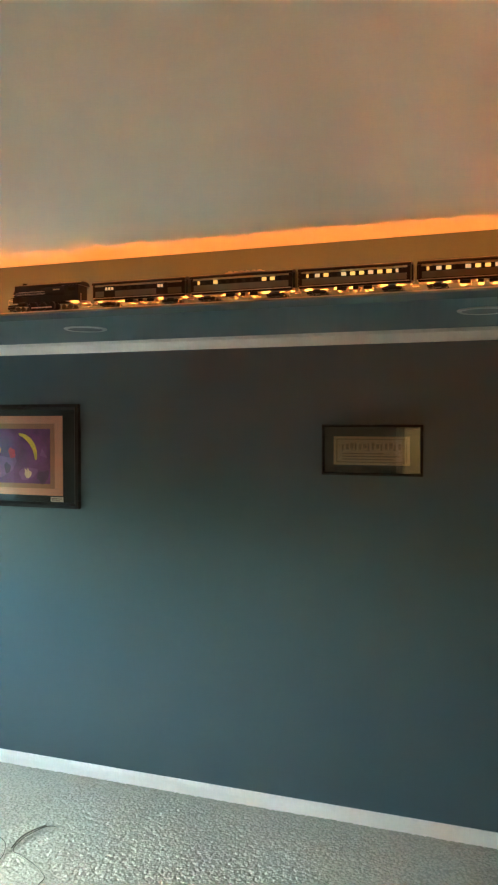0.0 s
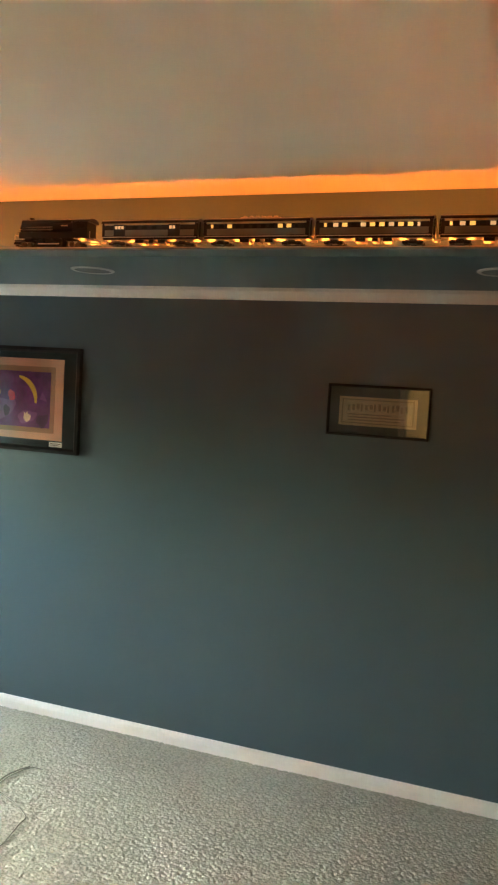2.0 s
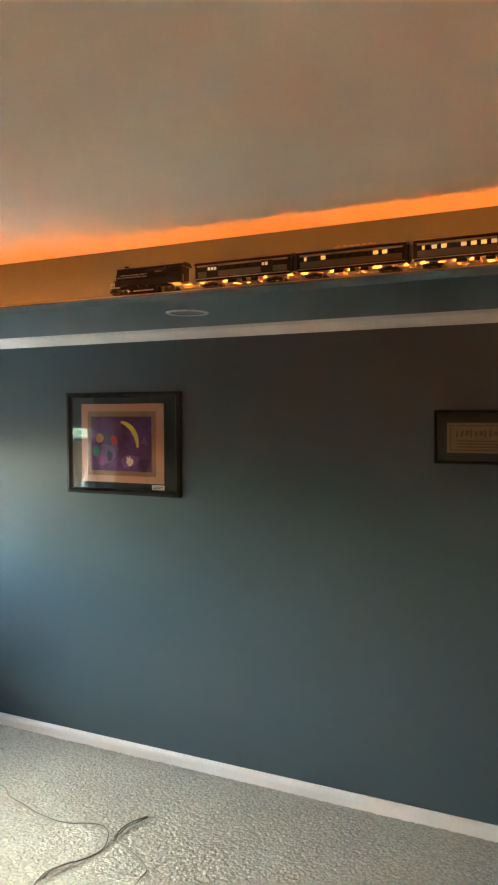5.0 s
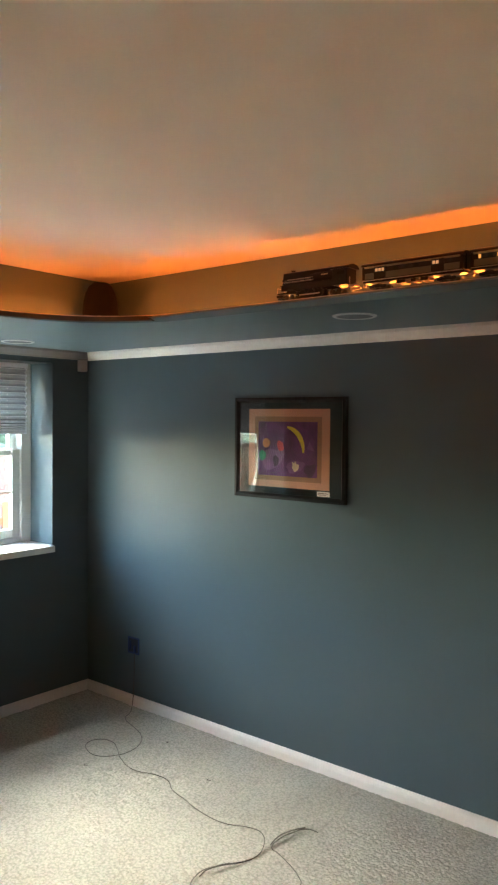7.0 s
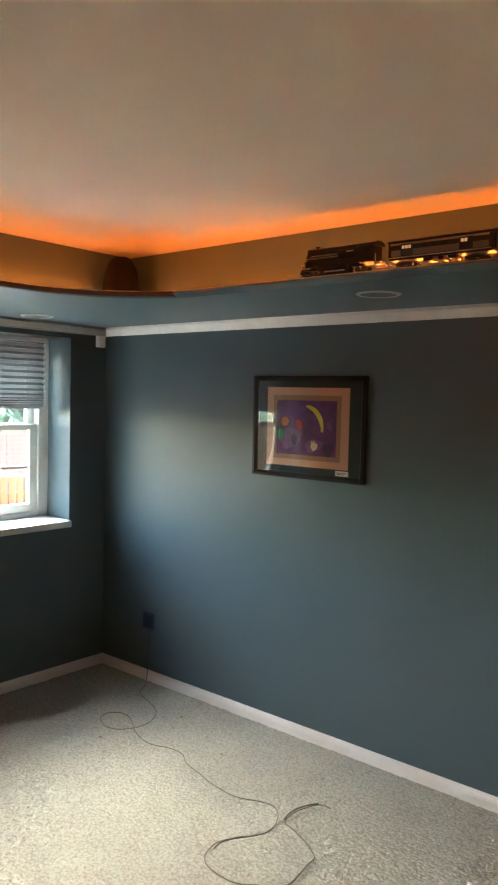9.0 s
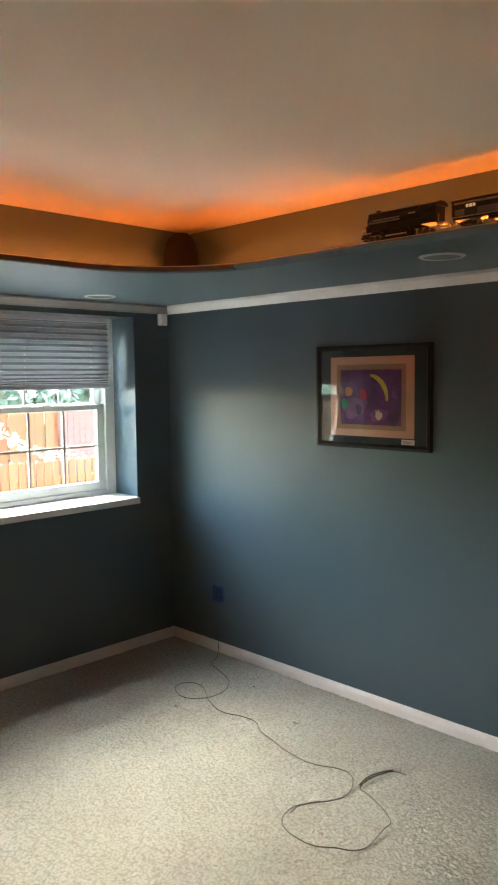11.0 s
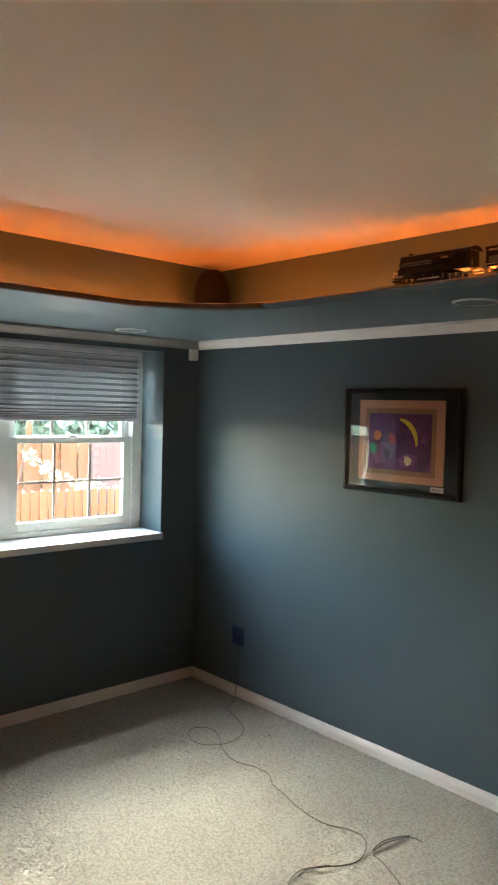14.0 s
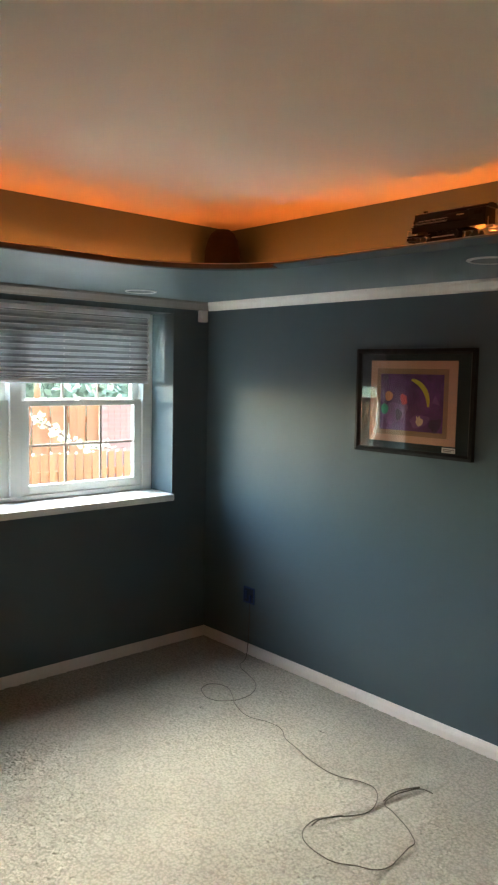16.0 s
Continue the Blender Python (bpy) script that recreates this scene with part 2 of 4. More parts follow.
def sweep(bm, path, section, closed=False):
    """Runs a section of (across, up) pairs along a level path of (x, y, z); across points to the path's left."""
    n, rings = len(path), []
    for i, p in enumerate(path):
        p = Vector(p)
        a = Vector(path[i - 1]) if (i or closed) else None
        b = Vector(path[(i + 1) % n]) if (i < n - 1 or closed) else None
        d0 = (p - a).normalized() if a is not None else (b - p).normalized()
        d1 = (b - p).normalized() if b is not None else d0
        l0, l1 = Vector((-d0.y, d0.x, 0)), Vector((-d1.y, d1.x, 0))
        m = (l0 + l1).normalized()
        m /= max(0.3, m.dot(l1))
        rings.append([bm.verts.new(p + m * u + Vector((0, 0, v))) for u, v in section])
    k = len(section)
    for i in range(n if closed else n - 1):
        r0, r1 = rings[i], rings[(i + 1) % n]
        for j in range(k):
            bm.faces.new((r0[j], r1[j], r1[(j + 1) % k], r0[(j + 1) % k]))
    if not closed:
        bm.faces.new(rings[0])
        bm.faces.new(rings[-1][::-1])
    return bm


def mesh_of(bm, name, mat, smooth=False):
    bmesh.ops.recalc_face_normals(bm, faces=bm.faces)
    me = bpy.data.meshes.new(name)
    bm.to_mesh(me)
    bm.free()
    me.materials.append(mat)
    if smooth:
        me.shade_smooth()
        me.set_sharp_from_angle(angle=radians(35))
    return me


def part(name, bm, mat, parent=None, label="", smooth=False):
    ob = new(name, mesh_of(bm, name, mat, smooth))
    if parent is not None:
        ob.parent = parent
        ob.matrix_parent_inverse = parent.matrix_world.inverted()
    return tagged(ob, label)


def setting(name, bm, mat, label="", smooth=False):
    return tagged(part(name, bm, mat, None, label, smooth), kind="structure")


def thing(name, label, category, at=(0, 0, 0), group=""):
    ob = new(name)
    ob.empty_display_size = 0.05
    ob.matrix_world = Matrix.Translation(at)
    ob.matrix_basis = Matrix.Translation(at)
    return tagged(ob, label, category, group)


def disc(bm, cx, cz, rx, rz, y, turn=0.0, n=20, wob=0.0):
    """A flat uneven patch in an upright plane."""
    vs = []
    for i in range(n):
        a = 2 * math.pi * i / n
        k = 1 + wob * math.sin(3 * a + 1.3) + wob * 0.6 * math.sin(5 * a)
        u, v = rx * k * math.cos(a), rz * k * math.sin(a)
        vs.append(bm.verts.new((cx + u * math.cos(turn) - v * math.sin(turn), y, cz + u * math.sin(turn) + v * math.cos(turn))))
    bm.faces.new(vs)
    return bm


# ---- the room ----
ZGROUND = -0.35
XR, YB = 5.5, -5.1            # far ends of the room
ZS, ZD, ZC = 2.15, 2.172, 2.40  # underside of the soffit, top of the shelf, tray ceiling
EX, EY = 1.09, -0.84          # shelf edges
FX, FY = 0.912, -0.602        # faces of the tray
WY0, WY1, WZ0, WZ1 = -2.09, -0.27, 0.955, 2.07  # window opening
WX = -0.22                    # room face of the window

setting("wall_north", boxes(((-0.34, 0, -0.1), (XR + 0.15, 0.15, 2.6))), WALL, "blue-grey satin painted plaster wall")
setting("wall_west", boxes(((-0.34, YB, -0.1), (0, WY0, 2.6)), ((-0.34, WY1, -0.1), (0, 0, 2.6)),
                           ((-0.34, WY0, -0.1), (0, WY1, WZ0)), ((-0.34, WY0, WZ1), (0, WY1, 2.6))), WALL, "blue-grey painted wall with a deep window opening")
# Unseen mass added to keep eastern sky off the fence and yard.
setting("yard_shade_block", boxes(((-0.34, YB - 7, 2.6), (9, 6, 7.5)), ((-0.34, 0.15, ZGROUND), (9, 6, 2.6)), ((-0.34, YB - 7, ZGROUND), (9, YB - 2.3, 2.6))), SHADEBLOCK, "unseen red-brown block above and beside the room, shading the yard")
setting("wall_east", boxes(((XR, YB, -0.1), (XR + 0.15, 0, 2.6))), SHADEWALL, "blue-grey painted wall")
DX0, DX1 = 2.77, 3.77          # doorway to the lit hall behind
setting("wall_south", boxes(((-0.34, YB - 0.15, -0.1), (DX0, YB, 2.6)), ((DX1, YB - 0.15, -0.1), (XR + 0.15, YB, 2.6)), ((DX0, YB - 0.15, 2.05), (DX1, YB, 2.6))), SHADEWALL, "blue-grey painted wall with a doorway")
setting("hall_wall", boxes(((DX0 - 0.9, YB - 2.2, -0.1), (DX1 + 0.9, YB - 2.05, 2.6)), ((DX0 - 0.9, YB - 2.05, -0.1), (DX0 - 0.75, YB - 0.15, 2.6)), ((DX1 + 0.75, YB - 2.05, -0.1), (DX1 + 0.9, YB - 0.15, 2.6))), CEIL, "cream painted hall walls")
setting("hall_ceiling", boxes(((DX0 - 0.75, YB - 2.05, 2.35), (DX1 + 0.75, YB - 0.15, 2.45))), CEIL, "white hall ceiling")
setting("hall_floor", boxes(((DX0 - 0.75, YB - 2.05, -0.1), (DX1 + 0.75, YB, -0.001))), CARPET, "beige carpet running into the hall")
setting("door_casing", boxes(((DX0 - 0.07, YB + 0.001, 0.0), (DX0, YB + 0.02, 2.05)), ((DX1, YB + 0.001, 0.0), (DX1 + 0.07, YB + 0.02, 2.05)), ((DX0 - 0.07, YB + 0.001, 2.05), (DX1 + 0.07, YB + 0.02, 2.098)), bevel=0.003), TRIM, "white painted door casing")
hall_lamp = thing("ceiling_lamp", "warm glowing globe lamp on the hall ceiling", "lamp", (3.27, YB - 1.1, 2.35))
part("base_plate", lathe(bmesh.new(), (3.27, YB - 1.1, 2.35), [(0.001, -0.02), (0.09, -0.02), (0.10, -0.001)], 24), TRIM, hall_lamp, smooth=True)
part("globe", lathe(bmesh.new(), (3.27, YB - 1.1, 2.26), [(0.001, -0.09), (0.05, -0.08), (0.085, -0.04), (0.095, 0.0), (0.085, 0.04), (0.05, 0.07)], 24), GLOBE, hall_lamp, "warm glowing opal glass globe", smooth=True)
setting("ceiling", boxes(((0, YB, ZC), (XR, 0, ZC + 0.1))), CEIL, "off-white flat tray ceiling glowing at its edges")


def ring_path(dx, dy, r, steps=14):
    """The tray's outline, set back by dx and dy from the walls, with its seen corner rounded."""
    x0, y0, x1, y1 = dx, dy, XR - dx, YB - dy
    pts = [(x0, y1)]
    cx, cy = x0 + r, y0 - r
    if r:
        pts += [(cx - r * math.cos(a), cy + r * math.sin(a)) for a in (math.pi / 2 * i / steps for i in range(steps + 1))]
    else:
        pts.append((x0, y0))
    return pts + [(x1, y0), (x1, y1)]


def ring_slab(bm, inner, low, x0, y0, x1, y1, z0, z1):
    """A flat ring between the outline and an outer rectangle."""
    def out(p):
        x = x0 if p[0] < 2 and p[0] - x0 < 2 else x1
        return x, (y0 if p[1] > -2.5 else y1)
    n = len(inner)
    outer = [out(p) for p in inner]
    for z, flip in ((z0, 1), (z1, 0)):
        vi = [bm.verts.new((*p, z)) for p in (low if flip else inner)]
        memo = {}
        for p in outer:
            if p not in memo:
                memo[p] = bm.verts.new((*p, z))
        vo = [memo[p] for p in outer]
        for i in range(n):
            j = (i + 1) % n
            f = [vi[i], vi[j]] + ([vo[j], vo[i]] if vo[i] is not vo[j] else [vo[i]])
            bm.faces.new(f if flip else f[::-1])
    a = [(p[0], p[1]) for p in inner]
    lo, hi = [bm.verts.new((*p, z0)) for p in low], [bm.verts.new((*p, z1)) for p in a]
    for i in range(n):
        j = (i + 1) % n
        bm.faces.new((lo[i], lo[j], hi[j], hi[i]))
    return bm


ROUND = 0.5
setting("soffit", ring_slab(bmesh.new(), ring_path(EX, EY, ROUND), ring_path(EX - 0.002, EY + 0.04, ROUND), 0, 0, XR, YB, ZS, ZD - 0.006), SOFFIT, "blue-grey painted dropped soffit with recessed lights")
bm = bmesh.new()
sweep(bm, [(*p, ZD - 0.006) for p in ring_path(FX, FY, 0)], [(0, 0), (0.03, 0), (0.03, ZC - ZD + 0.006), (0, ZC - ZD + 0.006)], True)
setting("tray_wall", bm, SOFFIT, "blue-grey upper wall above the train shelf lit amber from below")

# shelf boards that carry the railway
def strip(bm, outer, inner, z0, z1):
    rows = [[bm.verts.new((*p, z)) for p in line] for line, z in ((outer, z0), (inner, z0), (inner, z1), (outer, z1))]
    for a in range(4):
        for i in range(len(outer) - 1):
            bm.faces.new((rows[a][i], rows[a][i + 1], rows[(a + 1) % 4][i + 1], rows[(a + 1) % 4][i]))
    for i in (0, -1):
        bm.faces.new([r[i] for r in rows])
    return bm


fillet = ring_path(EX + 0.006, EY - 0.006, ROUND)[1:-2]
edge = [(EX + 0.006, YB - EY)] + [p for p in fillet if p[0] < 1.47] + [(1.47, EY - 0.012)]
back = []
for p in edge:
    t = max(0.0, min(1.0, (p[0] - EX - 0.006) / 0.37))
    back.append((FX + t * (1.47 - FX), FY) if p[1] > EY - ROUND * 0.42 else (FX, min(FY, p[1] + 0.25 * (p[1] > -1.4))))
shelf_w = tagged(part("train_shelf", strip(bmesh.new(), edge, back, ZS + 0.003, ZD), PLY), "raw brown board shelf edge rounded at the corner", "shelf", "train shelves")
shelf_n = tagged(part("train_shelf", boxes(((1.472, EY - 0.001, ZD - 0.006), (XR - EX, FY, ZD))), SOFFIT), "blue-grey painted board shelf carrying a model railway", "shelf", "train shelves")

# crown moulding and baseboards
crown = [(0, 0), (0.012, 0), (0.016, 0.008), (0.024, 0.016), (0.034, 0.030), (0.040, 0.036), (0.042, 0.05), (0, 0.05)]
base = [(0, 0), (0.015, 0), (0.015, 0.06), (0.012, 0.072), (0.007, 0.080), (0.004, 0.086), (0, 0.086)]


def along(name, section, z, a, b, label, paint=TRIM):
    bm = sweep(bmesh.new(), [(*a, z), (*b, z)], [(u, v) for u, v in section])
    return setting(name, bm, paint, label)


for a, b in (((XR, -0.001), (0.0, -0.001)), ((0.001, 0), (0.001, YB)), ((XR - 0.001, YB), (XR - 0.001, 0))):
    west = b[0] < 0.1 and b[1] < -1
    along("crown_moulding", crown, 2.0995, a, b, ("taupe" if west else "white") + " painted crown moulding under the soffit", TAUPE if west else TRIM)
    along("baseboard", base, 0.0, a, b, "white painted wooden baseboard above the carpet")

for a, b in (((0, YB + 0.001), (DX0 - 0.071, YB + 0.001)), ((DX1 + 0.071, YB + 0.001), (XR, YB + 0.001))):
    along("baseboard", base, 0.0, a, b, "white painted wooden baseboard above the carpet")
along("crown_moulding", crown, 2.0995, (0, YB + 0.001), (XR, YB + 0.001), "white painted crown moulding under the soffit")

CARPET_TOP = 0.025
# carpet: one sheet, its pile raised where it can be seen
setting("floor", boxes(((-0.1, YB, -0.12), (XR + 0.1, 0.1, -0.012))), CARPET, "beige cut-pile carpet")
gx, gy = np.arange(0, 4.3, 0.0039), np.arange(-2.2, 0.0001, 0.0039)
X, Y = np.meshgrid(gx, gy, indexing="ij")
rng = np.random.default_rng(7)


def smooth_noise(shape, k):
    a = rng.standard_normal((shape[0] + 2 * k, shape[1] + 2 * k))
    for ax in (0, 1):
        c = np.cumsum(a, axis=ax)
        a = (np.take(c, range(k, c.shape[ax]), ax) - np.take(c, range(0, c.shape[ax] - k), ax)) / k
    a = a[: shape[0], : shape[1]]
    return a / a.std()


tufts = 0.75 * smooth_noise(X.shape, 2) + 0.65 * smooth_noise(X.shape, 3)
Z = 0.0010 * np.tanh(tufts) - 0.0028 * np.clip(-tufts - 0.7, 0, 1.0) + 0.0008 * smooth_noise(X.shape, 40) + CARPET_TOP
X = X + rng.uniform(-0.002, 0.002, X.shape)
nx, ny = X.shape
ids = np.arange(nx * ny).reshape(nx, ny)
quads = np.stack([ids[:-1, :-1], ids[1:, :-1], ids[1:, 1:], ids[:-1, 1:]], -1).reshape(-1, 4)
pile = bpy.data.meshes.new("carpet_pile")
pile.from_pydata(np.stack([X, Y, Z], -1).reshape(-1, 3).tolist(), [], quads.tolist())
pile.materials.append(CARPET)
pile.shade_smooth()
tagged(new("carpet_pile", pile), "beige cut-pile carpet with small tufts", kind="structure")
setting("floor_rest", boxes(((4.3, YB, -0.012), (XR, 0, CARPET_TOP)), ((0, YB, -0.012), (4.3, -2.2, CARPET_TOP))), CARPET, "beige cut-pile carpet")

# ---- window ----
win = new("window_1")
tagged(win, "white vinyl double-hung twin window with grilles, lower sashes shut", kind="structure")
setting("window_sill", boxes(((WX - 0.02, WY0 + 0.001, WZ0 - 0.018), (0.0, WY1 - 0.001, WZ0 + 0.019)), ((0.001, WY0 - 0.012, WZ0 - 0.02), (0.045, WY1 - 0.012, WZ0 + 0.019)), bevel=0.004), SILL, "thick white stone window sill")
fz0, fz1 = WZ0 + 0.02, WZ1
part("window_frame", boxes(((WX - 0.10, WY1 - 0.07, fz0), (WX, WY1 - 0.001, fz1)), ((WX - 0.10, WY0 + 0.001, fz0), (WX, WY0 + 0.07, fz1)),
                           ((WX - 0.10, WY0 + 0.07, fz1 - 0.05), (WX, WY1 - 0.07, fz1 - 0.001)), ((WX - 0.10, WY0 + 0.07, fz0), (WX - 0.004, WY1 - 0.07, fz0 + 0.03)), bevel=0.003), VINYL, win)
MID = (WY0 + WY1) / 2
part("mullion", boxes(((WX - 0.10, MID - 0.035, fz0 + 0.03), (WX + 0.004, MID + 0.035, fz1 - 0.05)), bevel=0.003), VINYL, win)
for y0, y1 in ((MID + 0.036, WY1 - 0.071), (WY0 + 0.071, MID - 0.036)):
    for low in (True, False):
        x = WX - 0.035 if low else WX - 0.07
        z0, z1 = (fz0 + 0.031, 1.545) if low else (1.515, fz1 - 0.052)
        s, bot, top = (0.052, 0.052, 0.036) if low else (0.05, 0.036, 0.04)
        sash = part("sash", boxes(((x - 0.014, y0, z0), (x + 0.02, y0 + s, z1)), ((x - 0.014, y1 - s, z0), (x + 0.02, y1, z1)),
                                  ((x - 0.014, y0 + s, z0), (x + 0.02, y1 - s, z0 + bot)), ((x - 0.014, y0 + s, z1 - top), (x + 0.02, y1 - s, z1)), bevel=0.003), VINYL, win)
        py0, py1, pz0, pz1 = y0 + s, y1 - s, z0 + bot, z1 - top
        g = part("pane", boxes(((x - 0.003, py0, pz0), (x + 0.001, py1, pz1))), PANE, sash, "clear window glass")
        g.visible_shadow = False
        for k in (1, 2):
            yy = py0 + (py1 - py0) * k / 3
            part("muntin", boxes(((x + 0.002, yy - 0.007, pz0), (x + 0.010, yy + 0.007, pz1))), GRILLE, sash)
        zz = (pz0 + pz1) / 2
        part("muntin", boxes(((x + 0.0025, py0, zz - 0.007), (x + 0.0095, py1, zz + 0.007))), GRILLE, sash)
        if low:
            part("sash_lock", boxes(((x + 0.0, (y0 + y1) / 2 - 0.03, z1), (x + 0.02, (y0 + y1) / 2 + 0.03, z1 + 0.012)), bevel=0.003), VINYL, sash)
            part("lift_tab", boxes(((x + 0.02, (y0 + y1) / 2 - 0.02, z0 + 0.01), (x + 0.03, (y0 + y1) / 2 + 0.02, z0 + 0.018)), bevel=0.002), VINYL, sash)

# pleated shade drawn half up
shade = thing("pleated_shade", "grey pleated fabric window shade drawn halfway up", "window shade", (WX + 0.05, MID, fz1))
bx, by0, by1 = WX + 0.045, WY0 + 0.066, WY1 - 0.070
part("headrail", boxes(((bx - 0.02, by0 - 0.006, fz1 - 0.028), (bx + 0.02, by1 + 0.006, fz1 - 0.002)), bevel=0.003), BLIND, shade)
part("bottom_rail", boxes(((bx - 0.016, by0, 1.641), (bx + 0.016, by1, 1.662)), bevel=0.004), BLIND, shade)
folds, z, gap = [], 1.662, 0.006
while z < fz1 - 0.03:
    folds.append(z)
    z += gap / 2
    gap = min(0.036, gap * 1.10 + 0.0008)
folds.append(fz1 - 0.028)
bm = bmesh.new()
prev = None
for i, z in enumerate(folds):
    x = bx + (0.012 if i % 2 else -0.010)
    row = [bm.verts.new((x + 0.0008 * math.sin(9 * k + i), by0 + (by1 - by0) * k / 24, z)) for k in range(25)]
    if prev:
        for k in range(24):
            bm.faces.new((prev[k], prev[k + 1], row[k + 1], row[k]))
    prev = row
fabric = part("fabric", bm, FABRIC, shade, "grey pleated fabric")
fabric.modifiers.new("thickness", "SOLIDIFY").thickness = 0.0008
# White tubes stand in for the light that catches each pleat crest.
for i, z in enumerate(folds):
    if i % 2:
        part("fold_light", tube(bmesh.new(), (bx + 0.0118, by0, z), (bx + 0.0118, by1, z), 0.0021, n=6), FOLD, shade, "pale tube for light along a pleat crest")
bm = bmesh.new()
for i, (z0, z1) in enumerate(zip(folds, folds[1:])):
    xa, xb = (bx - 0.010, bx + 0.012) if i % 2 == 0 else (bx + 0.012, bx - 0.010)
    tube(bm, (xa, by1 + 0.002, z0), (xb, by1 + 0.002, z1), 0.0024, n=6)
part("side_edge", bm, FOLD, shade, "white zigzag side edge of the pleats")
for yy in (-0.47, -0.91, -1.43, -1.87):
    for i, z in enumerate(folds):
        if i % 2 == 0 and 1.67 < z < 1.93:
            part("cord_eyelet", boxes(((bx + 0.004, yy - 0.0025, z + 0.003), (bx + 0.0085, yy + 0.0025, z + 0.011))), STRING, shade, "pale cord showing at the fold")

# ---- soffit fixtures ----
for i, (cx, cy) in enumerate(((2.25, -0.50), (3.81, -0.52), (0.255, -0.68), (0.255, -1.62))):
    can = thing("recessed_light", "white-rimmed recessed ceiling light, switched off, in the soffit", "ceiling light", (cx, cy, ZS), "recessed lights in the soffit")
    part("trim_ring", lathe(bmesh.new(), (cx, cy, ZS), [(0.072, -0.001), (0.072, -0.005), (0.080, -0.006), (0.086, -0.003), (0.087, 0.0)], 40), CAN, can, smooth=True)
    part("baffle", lathe(bmesh.new(), (cx, cy, ZS), [(0.0, -0.0015), (0.03, -0.0015), (0.055, -0.002), (0.0722, -0.003)], 40), BAFFLE, can, smooth=True)

# ---- amber light strip behind the track ----
led = thing("led_strip", "amber glowing LED tape lying along the back of the shelf", "light strip", (FX, FY, ZD))


def wander(s):
    return 0.5 * math.sin(3.1 * s) + 0.3 * math.sin(7.3 * s + 1) + 0.2 * math.sin(17.0 * s)


def strip_run(horizontal, a, b, fixed, side, off=0.10):
    """Tape standing on edge along the back of the track, a diode group every 5 cm, not quite straight."""
    n = int(abs(b - a) / 0.05)
    line, spots = [], bmesh.new()
    for i in range(n + 1):
        s = a + (b - a) * i / n
        z = ZD + 0.011 + 0.0015 * wander(2 * s)
        w = fixed + side * (off + 0.003 * wander(s))
        line.append((s, w, z) if horizontal else (w, s, z))
        p = line[-1]
        u, v = (0.012, 0.003) if horizontal else (0.003, 0.012)
        box(spots, (p[0] - u, p[1] - v, z + 0.004), (p[0] + u, p[1] + v, z + 0.009))
    part("tape", sweep(bmesh.new(), line, [(-0.0008, -0.011), (0.0008, -0.011), (0.0008, 0.0045), (-0.0008, 0.0045)]), TAPE, led)
    tagged(part("diode_row", spots, LED, led, "glowing amber diodes"), kind="stuff")


strip_run(True, FX + 0.26, XR - FX - 0.12, FY, -1, 0.116)
strip_run(False, FY - 0.26, YB - FY + 0.12, FX, 1, 0.062)
strip_run(True, FX + 0.12, XR - FX - 0.12, YB - FY, 1)
strip_run(False, FY - 0.12, YB - FY + 0.12, XR - FX, -1)

# dome-shaped speaker in the shelf's corner
spk = thing("corner_speaker", "dark brown rounded speaker standing in the shelf corner", "speaker", (1.0, -0.73, ZD))
part("housing", lathe(bmesh.new(), (1.0, -0.73, ZD), [(0.001, 0.001), (0.078, 0.001), (0.084, 0.008), (0.084, 0.06), (0.080, 0.11), (0.070, 0.155), (0.055, 0.185), (0.035, 0.203), (0.001, 0.208)], 36), SPEAKER, spk, smooth=True)
part("base_ring", lathe(bmesh.new(), (1.0, -0.73, ZD), [(0.0845, 0.003), (0.088, 0.006), (0.088, 0.012), (0.0845, 0.015)], 36), IRON, spk, smooth=True)

# ---- railway ----
TY, TX = EY + 0.055, EX - 0.055   # centre line along the two sides
cxr, cyr, rr = EX + ROUND, EY - ROUND, ROUND + 0.055
centre = [(XR - EX - 0.1 - 0.05 * i, TY) for i in range(int((XR - EX - 0.1 - cxr) / 0.05))]
centre += [(cxr - rr * math.sin(a), cyr + rr * math.cos(a)) for a in (math.pi / 2 * i / 16 for i in range(17))]
centre += [(TX, cyr - 0.05 * i) for i in range(1, 50)]
track = thing("railway_track", "three-rail toy railway track laid along the shelf edge", "railway track", (TX, TY, ZD))
for off in (-0.016, 0.0, 0.016):
    sec = [(off - 0.0012, 0.0035), (off + 0.0012, 0.0035), (off + 0.0012, 0.008), (off + 0.0018, 0.0085), (off + 0.0018, 0.0105), (off - 0.0018, 0.0105), (off - 0.0018, 0.0085), (off - 0.0012, 0.008)]
    part("rail", sweep(bmesh.new(), [(*p, ZD) for p in centre], sec), STEEL, track)
tie_mesh = mesh_of(boxes(((-0.004, -0.027, 0.0), (0.004, 0.027, 0.0035))), "tie", TIE)
for i in range(2, len(centre) - 1, 2):
    d = Vector(centre[i + 1]) - Vector(centre[i - 1])
    ob = new("tie", tie_mesh)
    ob.parent, ob.matrix_parent_inverse = track, track.matrix_world.inverted()
    ob.location, ob.rotation_euler = (*centre[i], ZD), (0, 0, math.atan2(d.y, d.x))

ZR = ZD + 0.0105                  # rail top


def wheel(bm, x, y, r, z=None):
    lathe(bm, (x, y, (z or r)), [(0.001, -0.003), (r * 0.7, -0.003), (r * 0.75, -0.002), (r, -0.002), (r, 0.001), (r * 1.08, 0.002), (r * 1.08, 0.004), (0.001, 0.004)], 20, "Y")
    return bm


